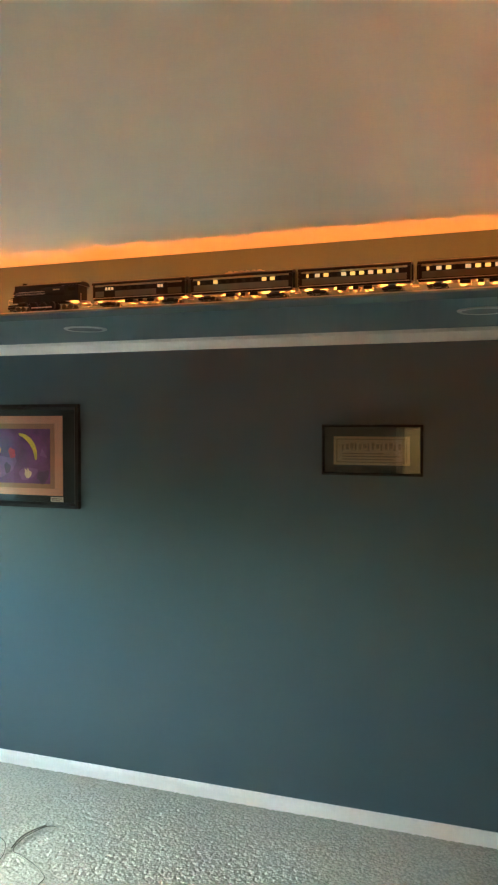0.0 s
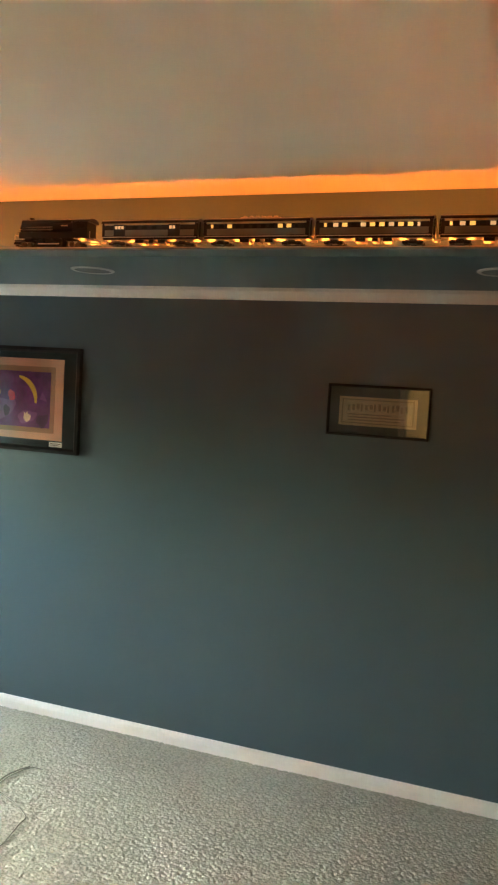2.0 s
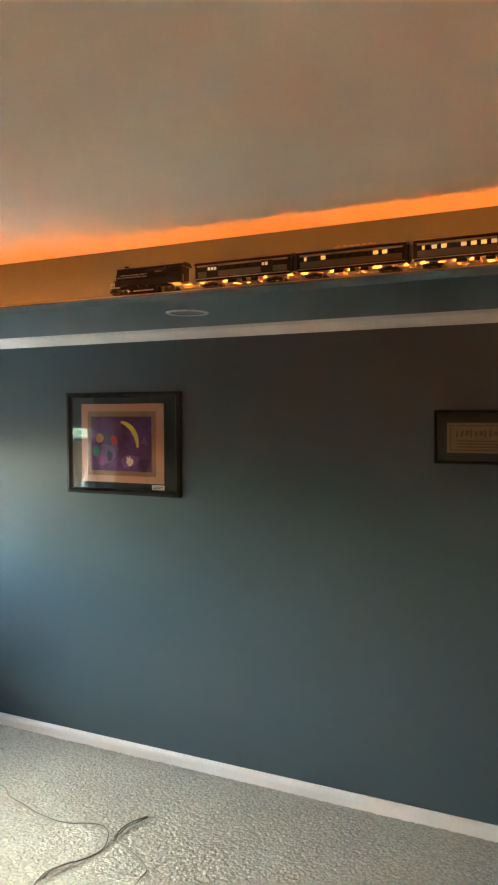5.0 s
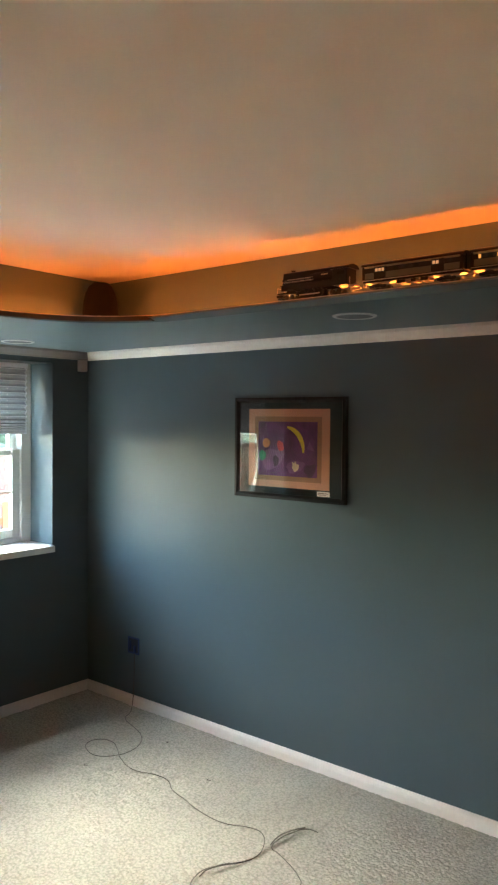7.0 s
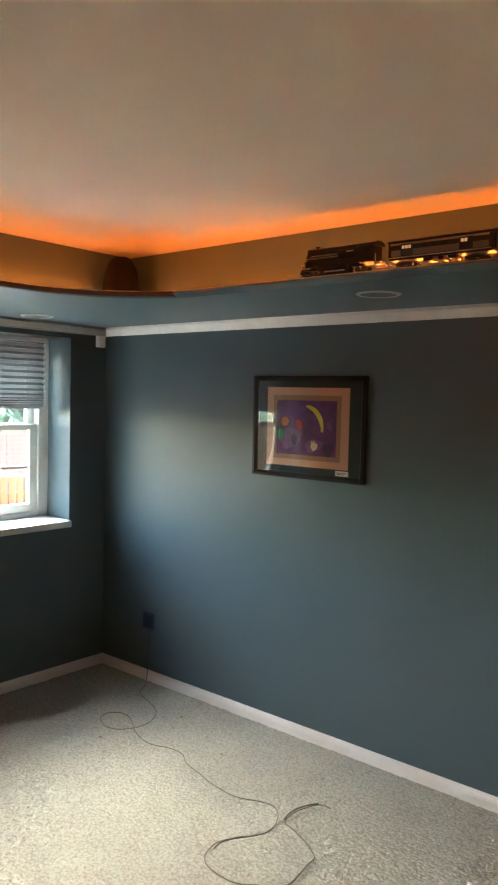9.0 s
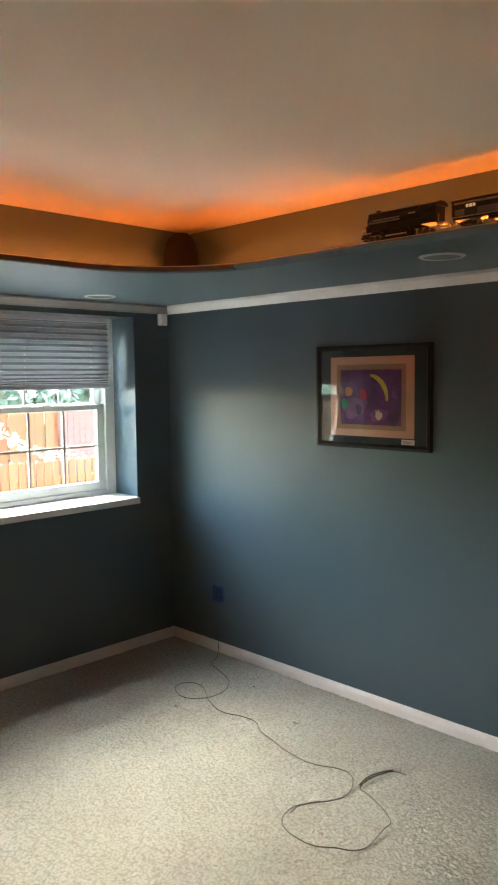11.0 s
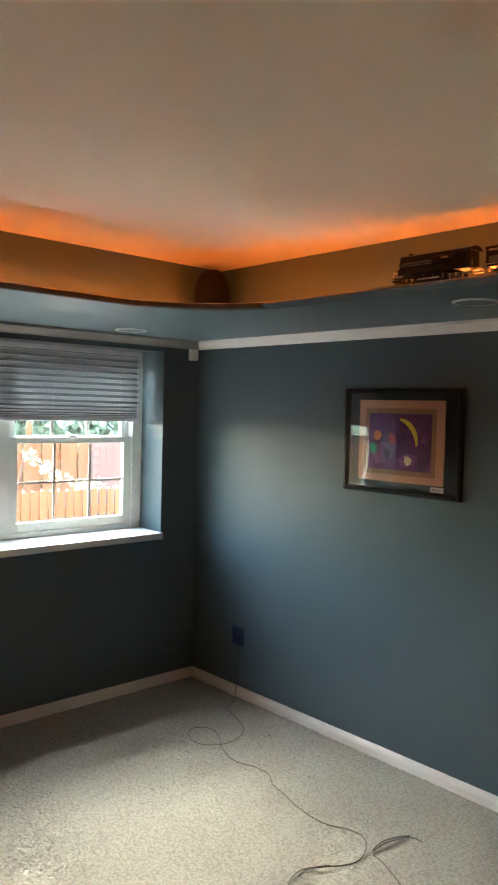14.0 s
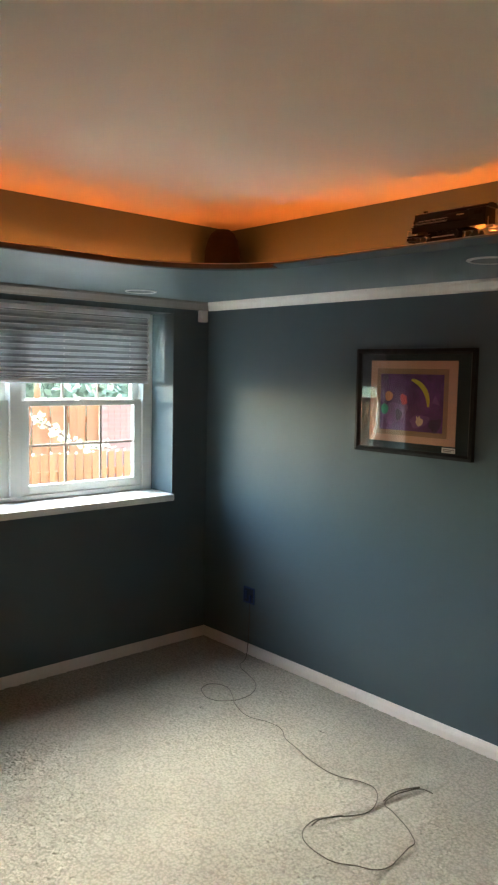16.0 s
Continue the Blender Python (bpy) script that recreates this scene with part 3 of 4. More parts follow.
def truck(parent, x, axles=(-0.02, 0.02)):
    t = part("truck", boxes(((x - 0.032, -0.026, 0.006), (x + 0.032, -0.021, 0.015)), ((x - 0.032, 0.021, 0.006), (x + 0.032, 0.026, 0.015)), ((x - 0.012, -0.022, 0.010), (x + 0.012, 0.022, 0.020)),
                            ((x - 0.030, -0.0275, 0.004), (x - 0.012, -0.0255, 0.011)), ((x + 0.012, -0.0275, 0.004), (x + 0.030, -0.0255, 0.011)), bevel=0.0015), IRON, parent)
    for a in axles:
        for sgn in (-1, 1):
            part("wheel", wheel(bmesh.new(), x + a, sgn * 0.017, 0.009), WHEEL, t)
    return t


def roof_section(half, z0, z1, crown_h, n=10):
    pts = [(-half, z0), (-half, z1)]
    pts += [(-half * math.cos(math.pi * i / n), z1 + crown_h * math.sin(math.pi * i / n)) for i in range(1, n)]
    return pts + [(half, z1), (half, z0)]


def extrude_x(sec, x0, x1):
    bm = bmesh.new()
    r = [[bm.verts.new((x, y, z)) for y, z in sec] for x in (x0, x1)]
    k = len(sec)
    for i in range(k):
        bm.faces.new((r[0][i], r[1][i], r[1][(i + 1) % k], r[0][(i + 1) % k]))
    bm.faces.new(r[0])
    bm.faces.new(r[1][::-1])
    return bm


def coach(kind, x0, label):
    """A passenger car, 0.365 m long, its leading end at x0."""
    car = new(kind)
    tagged(car, label, "model train car", "cars of the model train")
    L = 0.362
    part("body", boxes(((0, -0.0305, 0.031), (L, 0.0305, 0.078)), bevel=0.002), MAROON, car, "dark maroon body")
    part("lower_panel", boxes(((0.012, -0.0315, 0.035), (L - 0.012, -0.0300, 0.055)), ((0.012, 0.0300, 0.035), (L - 0.012, 0.0315, 0.055))), OLIVE, car, "grey-olive lower side panel")
    part("letter_board", boxes(((0.010, -0.0318, 0.0715), (L - 0.010, -0.0300, 0.0775)), ((0.010, 0.0300, 0.0715), (L - 0.010, 0.0318, 0.0775))), GOLD, car, "pale gold letter board")
    part("roof", extrude_x(roof_section(0.0325, 0.0775, 0.0805, 0.013), -0.002, L + 0.002), MAROON, car, smooth=True)
    part("underframe", boxes(((0.0, -0.024, 0.024), (L, 0.024, 0.031)), bevel=0.001), IRON, car)
    part("side_sill", boxes(((0.004, -0.0318, 0.0295), (L - 0.004, -0.0298, 0.0325)), ((0.004, 0.0298, 0.0295), (L - 0.004, 0.0318, 0.0325))), STEEL, car, "bright metal side sill")
    for bx0, bx1 in ((0.125, 0.158), (0.178, 0.196), (0.212, 0.24)):
        part("equipment_box", boxes(((bx0, -0.022, 0.013), (bx1, 0.022, 0.0245)), bevel=0.002), IRON, car)
    for sx in (-0.006, L + 0.001):
        part("diaphragm", boxes(((sx, -0.018, 0.033), (sx + 0.005, 0.018, 0.082)), bevel=0.001), IRON, car)
    for sx in (-0.012, L + 0.003):
        part("coupler", boxes(((sx, -0.004, 0.014), (sx + 0.012, 0.004, 0.022)), bevel=0.001), STEEL, car)
    for tx in (0.058, L - 0.058):
        truck(car, tx)
    if kind == "baggage_car":
        for dx in (0.048, 0.255):
            part("sliding_door", boxes(((dx, 0.0310, 0.033), (dx + 0.044, 0.0335, 0.073))), MAROON, car)
            d = part("sliding_door", boxes(((dx, -0.0335, 0.033), (dx + 0.044, -0.0310, 0.073))), MAROON, car)
            for k in range(3 if dx < 0.1 else 2):
                part("door_window", boxes(((dx + 0.005 + k * 0.012, -0.0342, 0.058), (dx + 0.014 + k * 0.012, -0.0333, 0.068))), PALEWIN, d, "dimly lit window")
        for k in range(3):
            part("side_window", boxes(((0.12 + k * 0.036, -0.0312, 0.058), (0.138 + k * 0.036, -0.0302, 0.069))), DARKWIN, car)
    else:
        lit = (0, 2, 8, 9) if kind == "parlor_car" else (0, 1, 2, 4, 5, 6, 7, 8, 9, 10)
        for k in range(11):
            wx = 0.026 + k * 0.029
            w = 0.008 if k in (0, 10) else 0.016
            m = (LITWIN if k % 3 != 1 else PALEWIN) if k in lit else DARKWIN
            for sgn in (-1, 1):
                y = sorted((sgn * 0.0302, sgn * 0.0312))
                part("side_window", boxes(((wx, y[0], 0.0575), (wx + w, y[1], 0.0695))), m, car, "lit window" if k in lit else "")
        if kind == "parlor_car":
            bm = boxes(((0.12, -0.012, 0.092), (0.26, 0.012, 0.0965)), bevel=0.002)
            for k in range(6):
                box(bm, (0.13 + k * 0.021, -0.010, 0.096), (0.142 + k * 0.021, 0.010, 0.100), 0.001)
            part("roof_vent", bm, STEEL, car, "bright metal roof vents")
        for k in range(5):
            part("ventilator", lathe(bmesh.new(), (0.04 + k * 0.07, 0.016, 0.088), [(0.001, 0.007), (0.004, 0.006), (0.004, 0.0)], 10), MAROON, car, smooth=True)
    car.matrix_basis = Matrix.Translation((x0, TY, ZR))
    return car


def locomotive(x0):
    loco = new("locomotive")
    tagged(loco, "black cast metal model steam locomotive on the shelf track", "model locomotive")
    part("pilot", boxes(((0.0, -0.022, 0.010), (0.030, 0.022, 0.020)), ((0.006, -0.026, 0.020), (0.07, 0.026, 0.026)), ((0.004, -0.016, 0.004), (0.016, 0.016, 0.010)), bevel=0.002), IRON, loco)
    part("front_rail", tube(tube(tube(bmesh.new(), (0.006, -0.022, 0.020), (0.006, -0.022, 0.045), 0.001, n=6), (0.006, 0.022, 0.020), (0.006, 0.022, 0.045), 0.001, n=6), (0.006, -0.022, 0.045), (0.006, 0.022, 0.045), 0.001, n=6), STEEL, loco)
    part("boiler", lathe(bmesh.new(), (0, 0, 0.068), [(0.001, 0.024), (0.020, 0.025), (0.024, 0.030), (0.025, 0.04), (0.0255, 0.14), (0.029, 0.17), (0.030, 0.262), (0.001, 0.263)], 28, "X"), IRON, loco, smooth=True)
    part("casing", extrude_x(roof_section(0.0240, 0.066, 0.092, 0.009), 0.034, 0.252), IRON, loco, "black streamlined casing", smooth=True)
    part("running_board", boxes(((0.024, -0.032, 0.049), (0.29, -0.024, 0.052)), ((0.024, 0.024, 0.049), (0.29, 0.032, 0.052)), bevel=0.0005), IRON, loco)
    part("skirt", boxes(((0.03, -0.0318, 0.030), (0.27, -0.0295, 0.050)), ((0.03, 0.0295, 0.030), (0.27, 0.0318, 0.050)), bevel=0.001), IRON, loco)
    for z in (0.062, 0.070):
        for sgn in (-1, 1):
            part("handrail", tube(bmesh.new(), (0.03 if z < 0.065 else 0.055, sgn * 0.0285, z), (0.17, sgn * 0.0285, z), 0.0009, n=6), STEEL, loco, "bright metal handrail")
            part("lining", boxes(((0.04, min(sgn * 0.0262, sgn * 0.0275), z - 0.0035), (0.165, max(sgn * 0.0262, sgn * 0.0275), z - 0.0015))), OLIVE, loco, "grey lining stripe")
    cab = part("cab", boxes(((0.252, -0.0315, 0.030), (0.312, 0.0315, 0.088)), bevel=0.002), IRON, loco)
    part("cab_roof", extrude_x(roof_section(0.0335, 0.086, 0.089, 0.012), 0.244, 0.322), IRON, cab, smooth=True)
    for sgn in (-1, 1):
        y = sorted((sgn * 0.031, sgn * 0.0322))
        part("cab_window", boxes(((0.272, y[0], 0.066), (0.300, y[1], 0.078))), DARKWIN, cab)
        part("number_board", boxes(((0.205, min(sgn * 0.029, sgn * 0.0305), 0.072), (0.232, max(sgn * 0.029, sgn * 0.0305), 0.076))), GOLD, loco, "pale plate with unreadable marks")
    part("smokestack", lathe(bmesh.new(), (0.062, 0, 0.098), [(0.009, 0.0), (0.008, 0.006), (0.010, 0.009), (0.007, 0.009), (0.006, 0.002)], 16), IRON, loco, smooth=True)
    part("dome", lathe(bmesh.new(), (0.215, 0, 0.094), [(0.013, 0.0), (0.012, 0.006), (0.007, 0.010), (0.001, 0.011)], 16), IRON, loco, smooth=True)
    part("headlight", lathe(bmesh.new(), (0.022, 0, 0.088), [(0.001, 0.0), (0.006, 0.0), (0.007, 0.003), (0.007, 0.014), (0.001, 0.015)], 14, "X"), STEEL, loco, smooth=True)
    for sgn in (-1, 1):
        for wx, r in ((0.045, 0.009), (0.068, 0.009), (0.112, 0.0165), (0.150, 0.0165), (0.188, 0.0165), (0.245, 0.010), (0.272, 0.010)):
            part("wheel", wheel(bmesh.new(), wx, sgn * 0.017, r), WHEEL if r < 0.012 else IRON, loco)
        part("side_rod", boxes(((0.106, min(sgn * 0.0215, sgn * 0.024), 0.010), (0.194, max(sgn * 0.0215, sgn * 0.024), 0.014)), bevel=0.0005), STEEL, loco, "bright metal side rod")
        part("cylinder", lathe(bmesh.new(), (0.056, sgn * 0.026, 0.026), [(0.001, 0.0), (0.009, 0.001), (0.009, 0.030), (0.001, 0.031)], 14, "X"), IRON, loco, smooth=True)
    part("drawbar", boxes(((0.31, -0.006, 0.012), (0.350, 0.006, 0.020)), ((0.31, -0.018, 0.022), (0.335, 0.018, 0.030)), ((0.318, -0.026, 0.030), (0.322, -0.024, 0.055)), bevel=0.001), STEEL, loco)
    loco.matrix_basis = Matrix.Translation((x0, TY, ZR))
    return loco


FRONT = 2.10
locomotive(FRONT)
coach("baggage_car", FRONT + 0.372, "maroon and grey model baggage car with sliding doors")
coach("parlor_car", FRONT + 0.372 + 0.385, "maroon and grey model parlor car with roof vents")
coach("passenger_car", FRONT + 0.372 + 2 * 0.385, "maroon and grey model passenger car with lit windows")
coach("passenger_car", FRONT + 0.372 + 3 * 0.385, "maroon and grey model passenger car with lit windows")

# ---- pictures on the wall ----


def frame_bars(x0, x1, z0, z1, w, depth, lip):
    bm = bmesh.new()
    prof = [(0, 0), (0, -depth), (w * 0.55, -depth - 0.003), (w, -depth + lip), (w, 0)]
    loop = [((x0, z0), (1, 1)), ((x1, z0), (-1, 1)), ((x1, z1), (-1, -1)), ((x0, z1), (1, -1))]
    rings = [[bm.verts.new((x + sx * u, -0.002 + v, z + sz * u)) for u, v in prof] for (x, z), (sx, sz) in loop]
    for i in range(4):
        a, b = rings[i], rings[(i + 1) % 4]
        for j in range(len(prof)):
            k = (j + 1) % len(prof)
            bm.faces.new((a[j], b[j], b[k], a[k]))
    return bm


def bowed_pane(x0, x1, z0, z1, y, sag, n=24):
    """One thin sheet, held at its edges and bulging a little towards the room."""
    bm = bmesh.new()
    grid = []
    for i in range(n + 1):
        u = 2 * i / n - 1
        grid.append([bm.verts.new((x0 + (x1 - x0) * i / n, y - sag * (1 - u * u) * (1 - (2 * j / n - 1) ** 2), z0 + (z1 - z0) * j / n)) for j in range(n + 1)])
    for i in range(n):
        for j in range(n):
            bm.faces.new((grid[i][j], grid[i + 1][j], grid[i + 1][j + 1], grid[i][j + 1]))
    return bm


art = thing("framed_picture", "purple fruit print with tan mat in a wide black frame", "picture", (1.578, 0, 1.343))
ax0, ax1, az0, az1 = 1.238, 1.916, 1.343, 1.853
part("frame", frame_bars(ax0, ax1, az0, az1, 0.026, 0.026, 0.012), BLACK, art, "glossy black moulding")
part("outer_mat", boxes(((ax0 + 0.02, -0.010, az0 + 0.02), (ax1 - 0.02, -0.004, az1 - 0.02))), DARKMAT, art, "dark slate mat board")
part("tan_mat", boxes(((1.322, -0.0125, 1.402), (1.820, -0.0101, 1.796))), TANMAT, art, "salmon tan mat board")
part("inner_mat", boxes(((1.362, -0.0135, 1.436), (1.775, -0.0126, 1.758))), BROWNMAT, art, "brown bevelled inner mat")
pr = part("print", boxes(((1.386, -0.0145, 1.460), (1.750, -0.0136, 1.732))), PURPLE, art, "purple still life print")
YP = -0.0149
bm = bmesh.new()
disc(bm, 1.475, 1.545, 0.075, 0.05, YP, 0.3, wob=0.12)
disc(bm, 1.62, 1.51, 0.055, 0.030, YP - 0.0001, 0.2, wob=0.1)
part("mauve_shape", bm, MAUVE, pr)
bm = bmesh.new()
disc(bm, 1.71, 1.495, 0.036, 0.03, YP - 0.0002, 0.6, wob=0.15)
disc(bm, 1.41, 1.715, 0.02, 0.014, YP - 0.0002, 0.2, wob=0.1)
disc(bm, 1.50, 1.535, 0.018, 0.028, YP - 0.0002, 0.1, wob=0.1)
part("dark_shape", bm, PLUM, pr)
bm = bmesh.new()
upper, lower = [], []
for i in range(13):
    a = radians(82 - 7.2 * i)
    w = 0.010 * math.sin(math.pi * (i + 0.9) / 14) + 0.003
    c = Vector((1.553 + 0.115 * math.cos(a), 1.588 + 0.118 * math.sin(a)))
    d = Vector((math.cos(a), math.sin(a)))
    upper.append(bm.verts.new((c.x + d.x * w, YP - 0.0003, c.y + d.y * w)))
    lower.append(bm.verts.new((c.x - d.x * w, YP - 0.0003, c.y - d.y * w)))
for i in range(12):
    bm.faces.new((upper[i], upper[i + 1], lower[i + 1], lower[i]))
part("banana_shape", bm, YELLOW, pr, "yellow banana shape")
bm = disc(bmesh.new(), 1.622, 1.506, 0.021, 0.019, YP - 0.0003, 0.4, wob=0.08)
bm.faces.new([bm.verts.new((x, YP - 0.0004, z)) for x, z in ((1.604, 1.512), (1.602, 1.536), (1.613, 1.524), (1.621, 1.538), (1.628, 1.522))])
part("garlic_shape", bm, CREAM, pr, "cream garlic shape")
part("red_shape", disc(disc(bmesh.new(), 1.526, 1.612, 0.019, 0.026, YP - 0.0003, 0.2, wob=0.1), 1.535, 1.600, 0.014, 0.014, YP - 0.0004), RED, pr, "red fruit shape")
part("orange_shape", disc(bmesh.new(), 1.438, 1.624, 0.024, 0.024, YP - 0.0003, wob=0.04), ORANGE, pr, "orange fruit shape")
part("green_shape", disc(bmesh.new(), 1.414, 1.560, 0.022, 0.026, YP - 0.0003, wob=0.05), GREEN, pr, "green fruit shape")
bm = bmesh.new()
bm.faces.new([bm.verts.new((x, YP - 0.0003, z)) for x, z in ((1.690, 1.600), (1.735, 1.588), (1.705, 1.635))])
part("triangle_shape", bm, MAUVE, pr)
tag = part("caption_card", boxes(((1.750, -0.0120, 1.372), (1.822, -0.0102, 1.396))), CARD, art, "small white caption card")
part("caption_line", boxes(((1.757, -0.0124, 1.386), (1.815, -0.0121, 1.389)), ((1.757, -0.0124, 1.379), (1.803, -0.0121, 1.382))), INK, tag)
g = part("glazing", bowed_pane(ax0 + 0.022, ax1 - 0.022, az0 + 0.022, az1 - 0.022, -0.0185, 0.0035), PICGLASS, art, "slightly bowed reflective acrylic glazing", smooth=True)
g.visible_shadow = False

bill = thing("framed_banknote", "old banknote print in a thin black frame behind glass", "picture", (3.34, 0, 1.54))
cx0, cx1, cz0, cz1 = 3.126, 3.556, 1.540, 1.757
part("frame", frame_bars(cx0, cx1, cz0, cz1, 0.011, 0.018, 0.004), BLACK, bill, "thin black moulding")
part("outer_mat", boxes(((cx0 + 0.008, -0.008, cz0 + 0.008), (cx1 - 0.008, -0.004, cz1 - 0.008))), GREYMAT, bill, "grey mat board")
nt = part("note", boxes(((3.176, -0.0095, 1.584), (3.502, -0.0081, 1.706))), NOTE, bill, "aged cream banknote paper")
bm = boxes(((3.188, -0.0100, 1.594), (3.490, -0.0096, 1.598)), ((3.188, -0.0100, 1.692), (3.490, -0.0096, 1.696)), ((3.188, -0.0100, 1.598), (3.193, -0.0096, 1.692)), ((3.485, -0.0100, 1.598), (3.490, -0.0096, 1.692)))
part("engraved_border", bm, NOTEINK, nt)
part("engraved_line", boxes(*[((3.215, -0.0100, z), (3.215 + w, -0.0096, z + 0.005)) for z, w in ((1.606, 0.22), (1.618, 0.24), (1.630, 0.18))]), NOTEINK, nt)
part("engraved_vignette", boxes(*[((3.212 + 0.0185 * k, -0.0100, 1.646 + 0.004 * (k % 3)), (3.212 + 0.0185 * k + 0.008 + 0.006 * (k * 7 % 3) / 2, -0.0096, 1.672 + 0.008 * (k * 5 % 4) / 3)) for k in range(14)]), NOTEINK, nt)
g = part("glazing", boxes(((cx0 + 0.009, -0.0145, cz0 + 0.009), (cx1 - 0.009, -0.0130, cz1 - 0.009))), PICGLASS, bill, "reflective picture glass")
g.visible_shadow = False

# ---- wall box, cable and sensor ----
ob_ = thing("outlet_box", "open blue plastic electrical box set in the wall", "outlet box", (0.432, 0, 0.385))
part("rim", boxes(((0.384, -0.006, 0.333), (0.394, -0.0005, 0.434)), ((0.472, -0.006, 0.333), (0.482, -0.0005, 0.434)), ((0.394, -0.006, 0.424), (0.472, -0.0005, 0.434)), ((0.394, -0.006, 0.333), (0.472, -0.0005, 0.343)), bevel=0.002), BOXBLUE, ob_)
# No recess is cut; a flat dark panel gives the shade inside the box.
part("cavity_shade", boxes(((0.394, -0.003, 0.343), (0.472, -0.0004, 0.424))), material("box_inside_shade", (0.006, 0.012, 0.03), 0.6), ob_, "flat dark panel for the shade inside the box")
for lo, hi in (((0.44, -0.012, 0.345), (0.452, -0.003, 0.385)), ((0.405, -0.010, 0.36), (0.412, -0.003, 0.41))):
    part("cable_clamp", boxes((lo, hi), bevel=0.001), BOXBLUE, ob_)

spots_ = [(0.45, -0.012, 0.34), (0.452, -0.016, 0.2), (0.455, -0.024, 0.09), (0.504, -0.087, 0.028), (0.55, -0.169, 0.025), (0.688, -0.227, 0.025), (0.788, -0.268, 0.025), (0.878, -0.36, 0.026), (0.903, -0.465, 0.026),
          (0.878, -0.541, 0.026), (0.816, -0.593, 0.026), (0.724, -0.582, 0.026), (0.652, -0.519, 0.025), (0.663, -0.457, 0.025), (0.741, -0.434, 0.027), (0.838, -0.478, 0.029), (0.938, -0.543, 0.032)]
spots2_ = [(1.061, -0.569), (1.192, -0.539), (1.266, -0.535), (1.345, -0.583), (1.46, -0.618), (1.597, -0.654), (1.726, -0.651), (1.843, -0.605), (1.904, -0.615), (1.964, -0.676),
           (1.987, -0.749), (1.978, -0.808), (1.933, -0.89), (1.895, -0.947), (1.895, -1.01), (1.93, -1.07), (1.976, -1.098), (2.049, -1.103), (2.109, -1.094), (2.179, -1.055)]
spots3_ = [(2.23, -1.024), (2.25, -0.972), (2.245, -0.909), (2.235, -0.834), (2.229, -0.79), (2.197, -0.758), (2.148, -0.73), (2.094, -0.708), (2.038, -0.682), (1.998, -0.668), (1.985, -0.599), (2.0, -0.523), (2.025, -0.458), (2.075, -0.453)]


def cable(points, radius, name):
    """A round cable; its low points ride on the carpet's pile."""
    points = [(3.79 + (x - 3.79) * 0.993, -3.02 + (y + 3.02) * 0.993, z + 0.012) if z < 0.05 else (x, y, z) for x, y, z in points]
    cu = bpy.data.curves.new(name, "CURVE")
    cu.dimensions, cu.bevel_depth, cu.bevel_resolution, cu.resolution_u = "3D", radius, 2, 6
    sp = cu.splines.new("BEZIER")
    sp.bezier_points.add(len(points) - 1)
    for b, p in zip(sp.bezier_points, points):
        b.co, b.handle_left_type, b.handle_right_type = p, "AUTO", "AUTO"
    cu.materials.append(WIRE)
    return new(name, cu)


run = spots_ + [(x, y, 0.020 + 0.003 * math.sin(i * 1.7)) for i, (x, y) in enumerate(spots2_ + spots3_)]
tagged(cable(run, 0.0023, "cable"), "thin grey cable looping across the carpet from the wall", "cable")
tagged(cable([(1.946, -0.865, 0.024), (1.921, -0.919, 0.026), (1.909, -0.959, 0.026), (1.914, -1.003, 0.024)], 0.0028, "cable_offcut"), "short grey cable end lying on the carpet", "cable")
tagged(cable([(1.986, -0.661, 0.024), (1.978, -0.597, 0.028), (1.992, -0.523, 0.027), (2.018, -0.463, 0.024)], 0.0030, "cable_offcut"), "short grey cable end lying on the carpet", "cable")

sen = thing("alarm_sensor", "small white plastic alarm sensor high in the wall corner", "sensor", (0.03, -0.05, 2.02))
part("body", boxes(((0.0005, -0.088, 2.028), (0.034, -0.032, 2.099)), bevel=0.006), SENSOR, sen)
part("lens", boxes(((0.034, -0.080, 2.040), (0.038, -0.040, 2.070)), bevel=0.0015), CARD, sen, "milky sensor lens")

for lx, ly, turn in ((0.97, -0.25, 0.4), (0.85, -0.70, 1.2), (1.42, -0.42, 2.1)):
    lint = bmesh.new()
    for k in range(5):
        a = turn + k * 1.3
        tube(lint, (lx + 0.004 * k, ly, 0.027), (lx + 0.004 * k + 0.012 * math.cos(a), ly + 0.012 * math.sin(a), 0.031), 0.0018, 0.0008, n=5)
    tagged(part("lint", lint, WIRE), "dark scrap of lint lying on the carpet", "lint", "scraps of lint on the carpet")

# ---- outside ----
ZG = -0.35
# Paving lies out of view, kept pale to bounce daylight onto the ceiling.
setting("yard_paving", boxes(((-6.38, -24, ZG), (-0.36, 12, ZG + 0.02))), PAVING, "unseen pale yard paving that bounces daylight into the room")
setting("ground", boxes(((-400, -400, ZG - 0.2), (-0.36, 400, ZG))), GRASS, "green lawn behind the house")


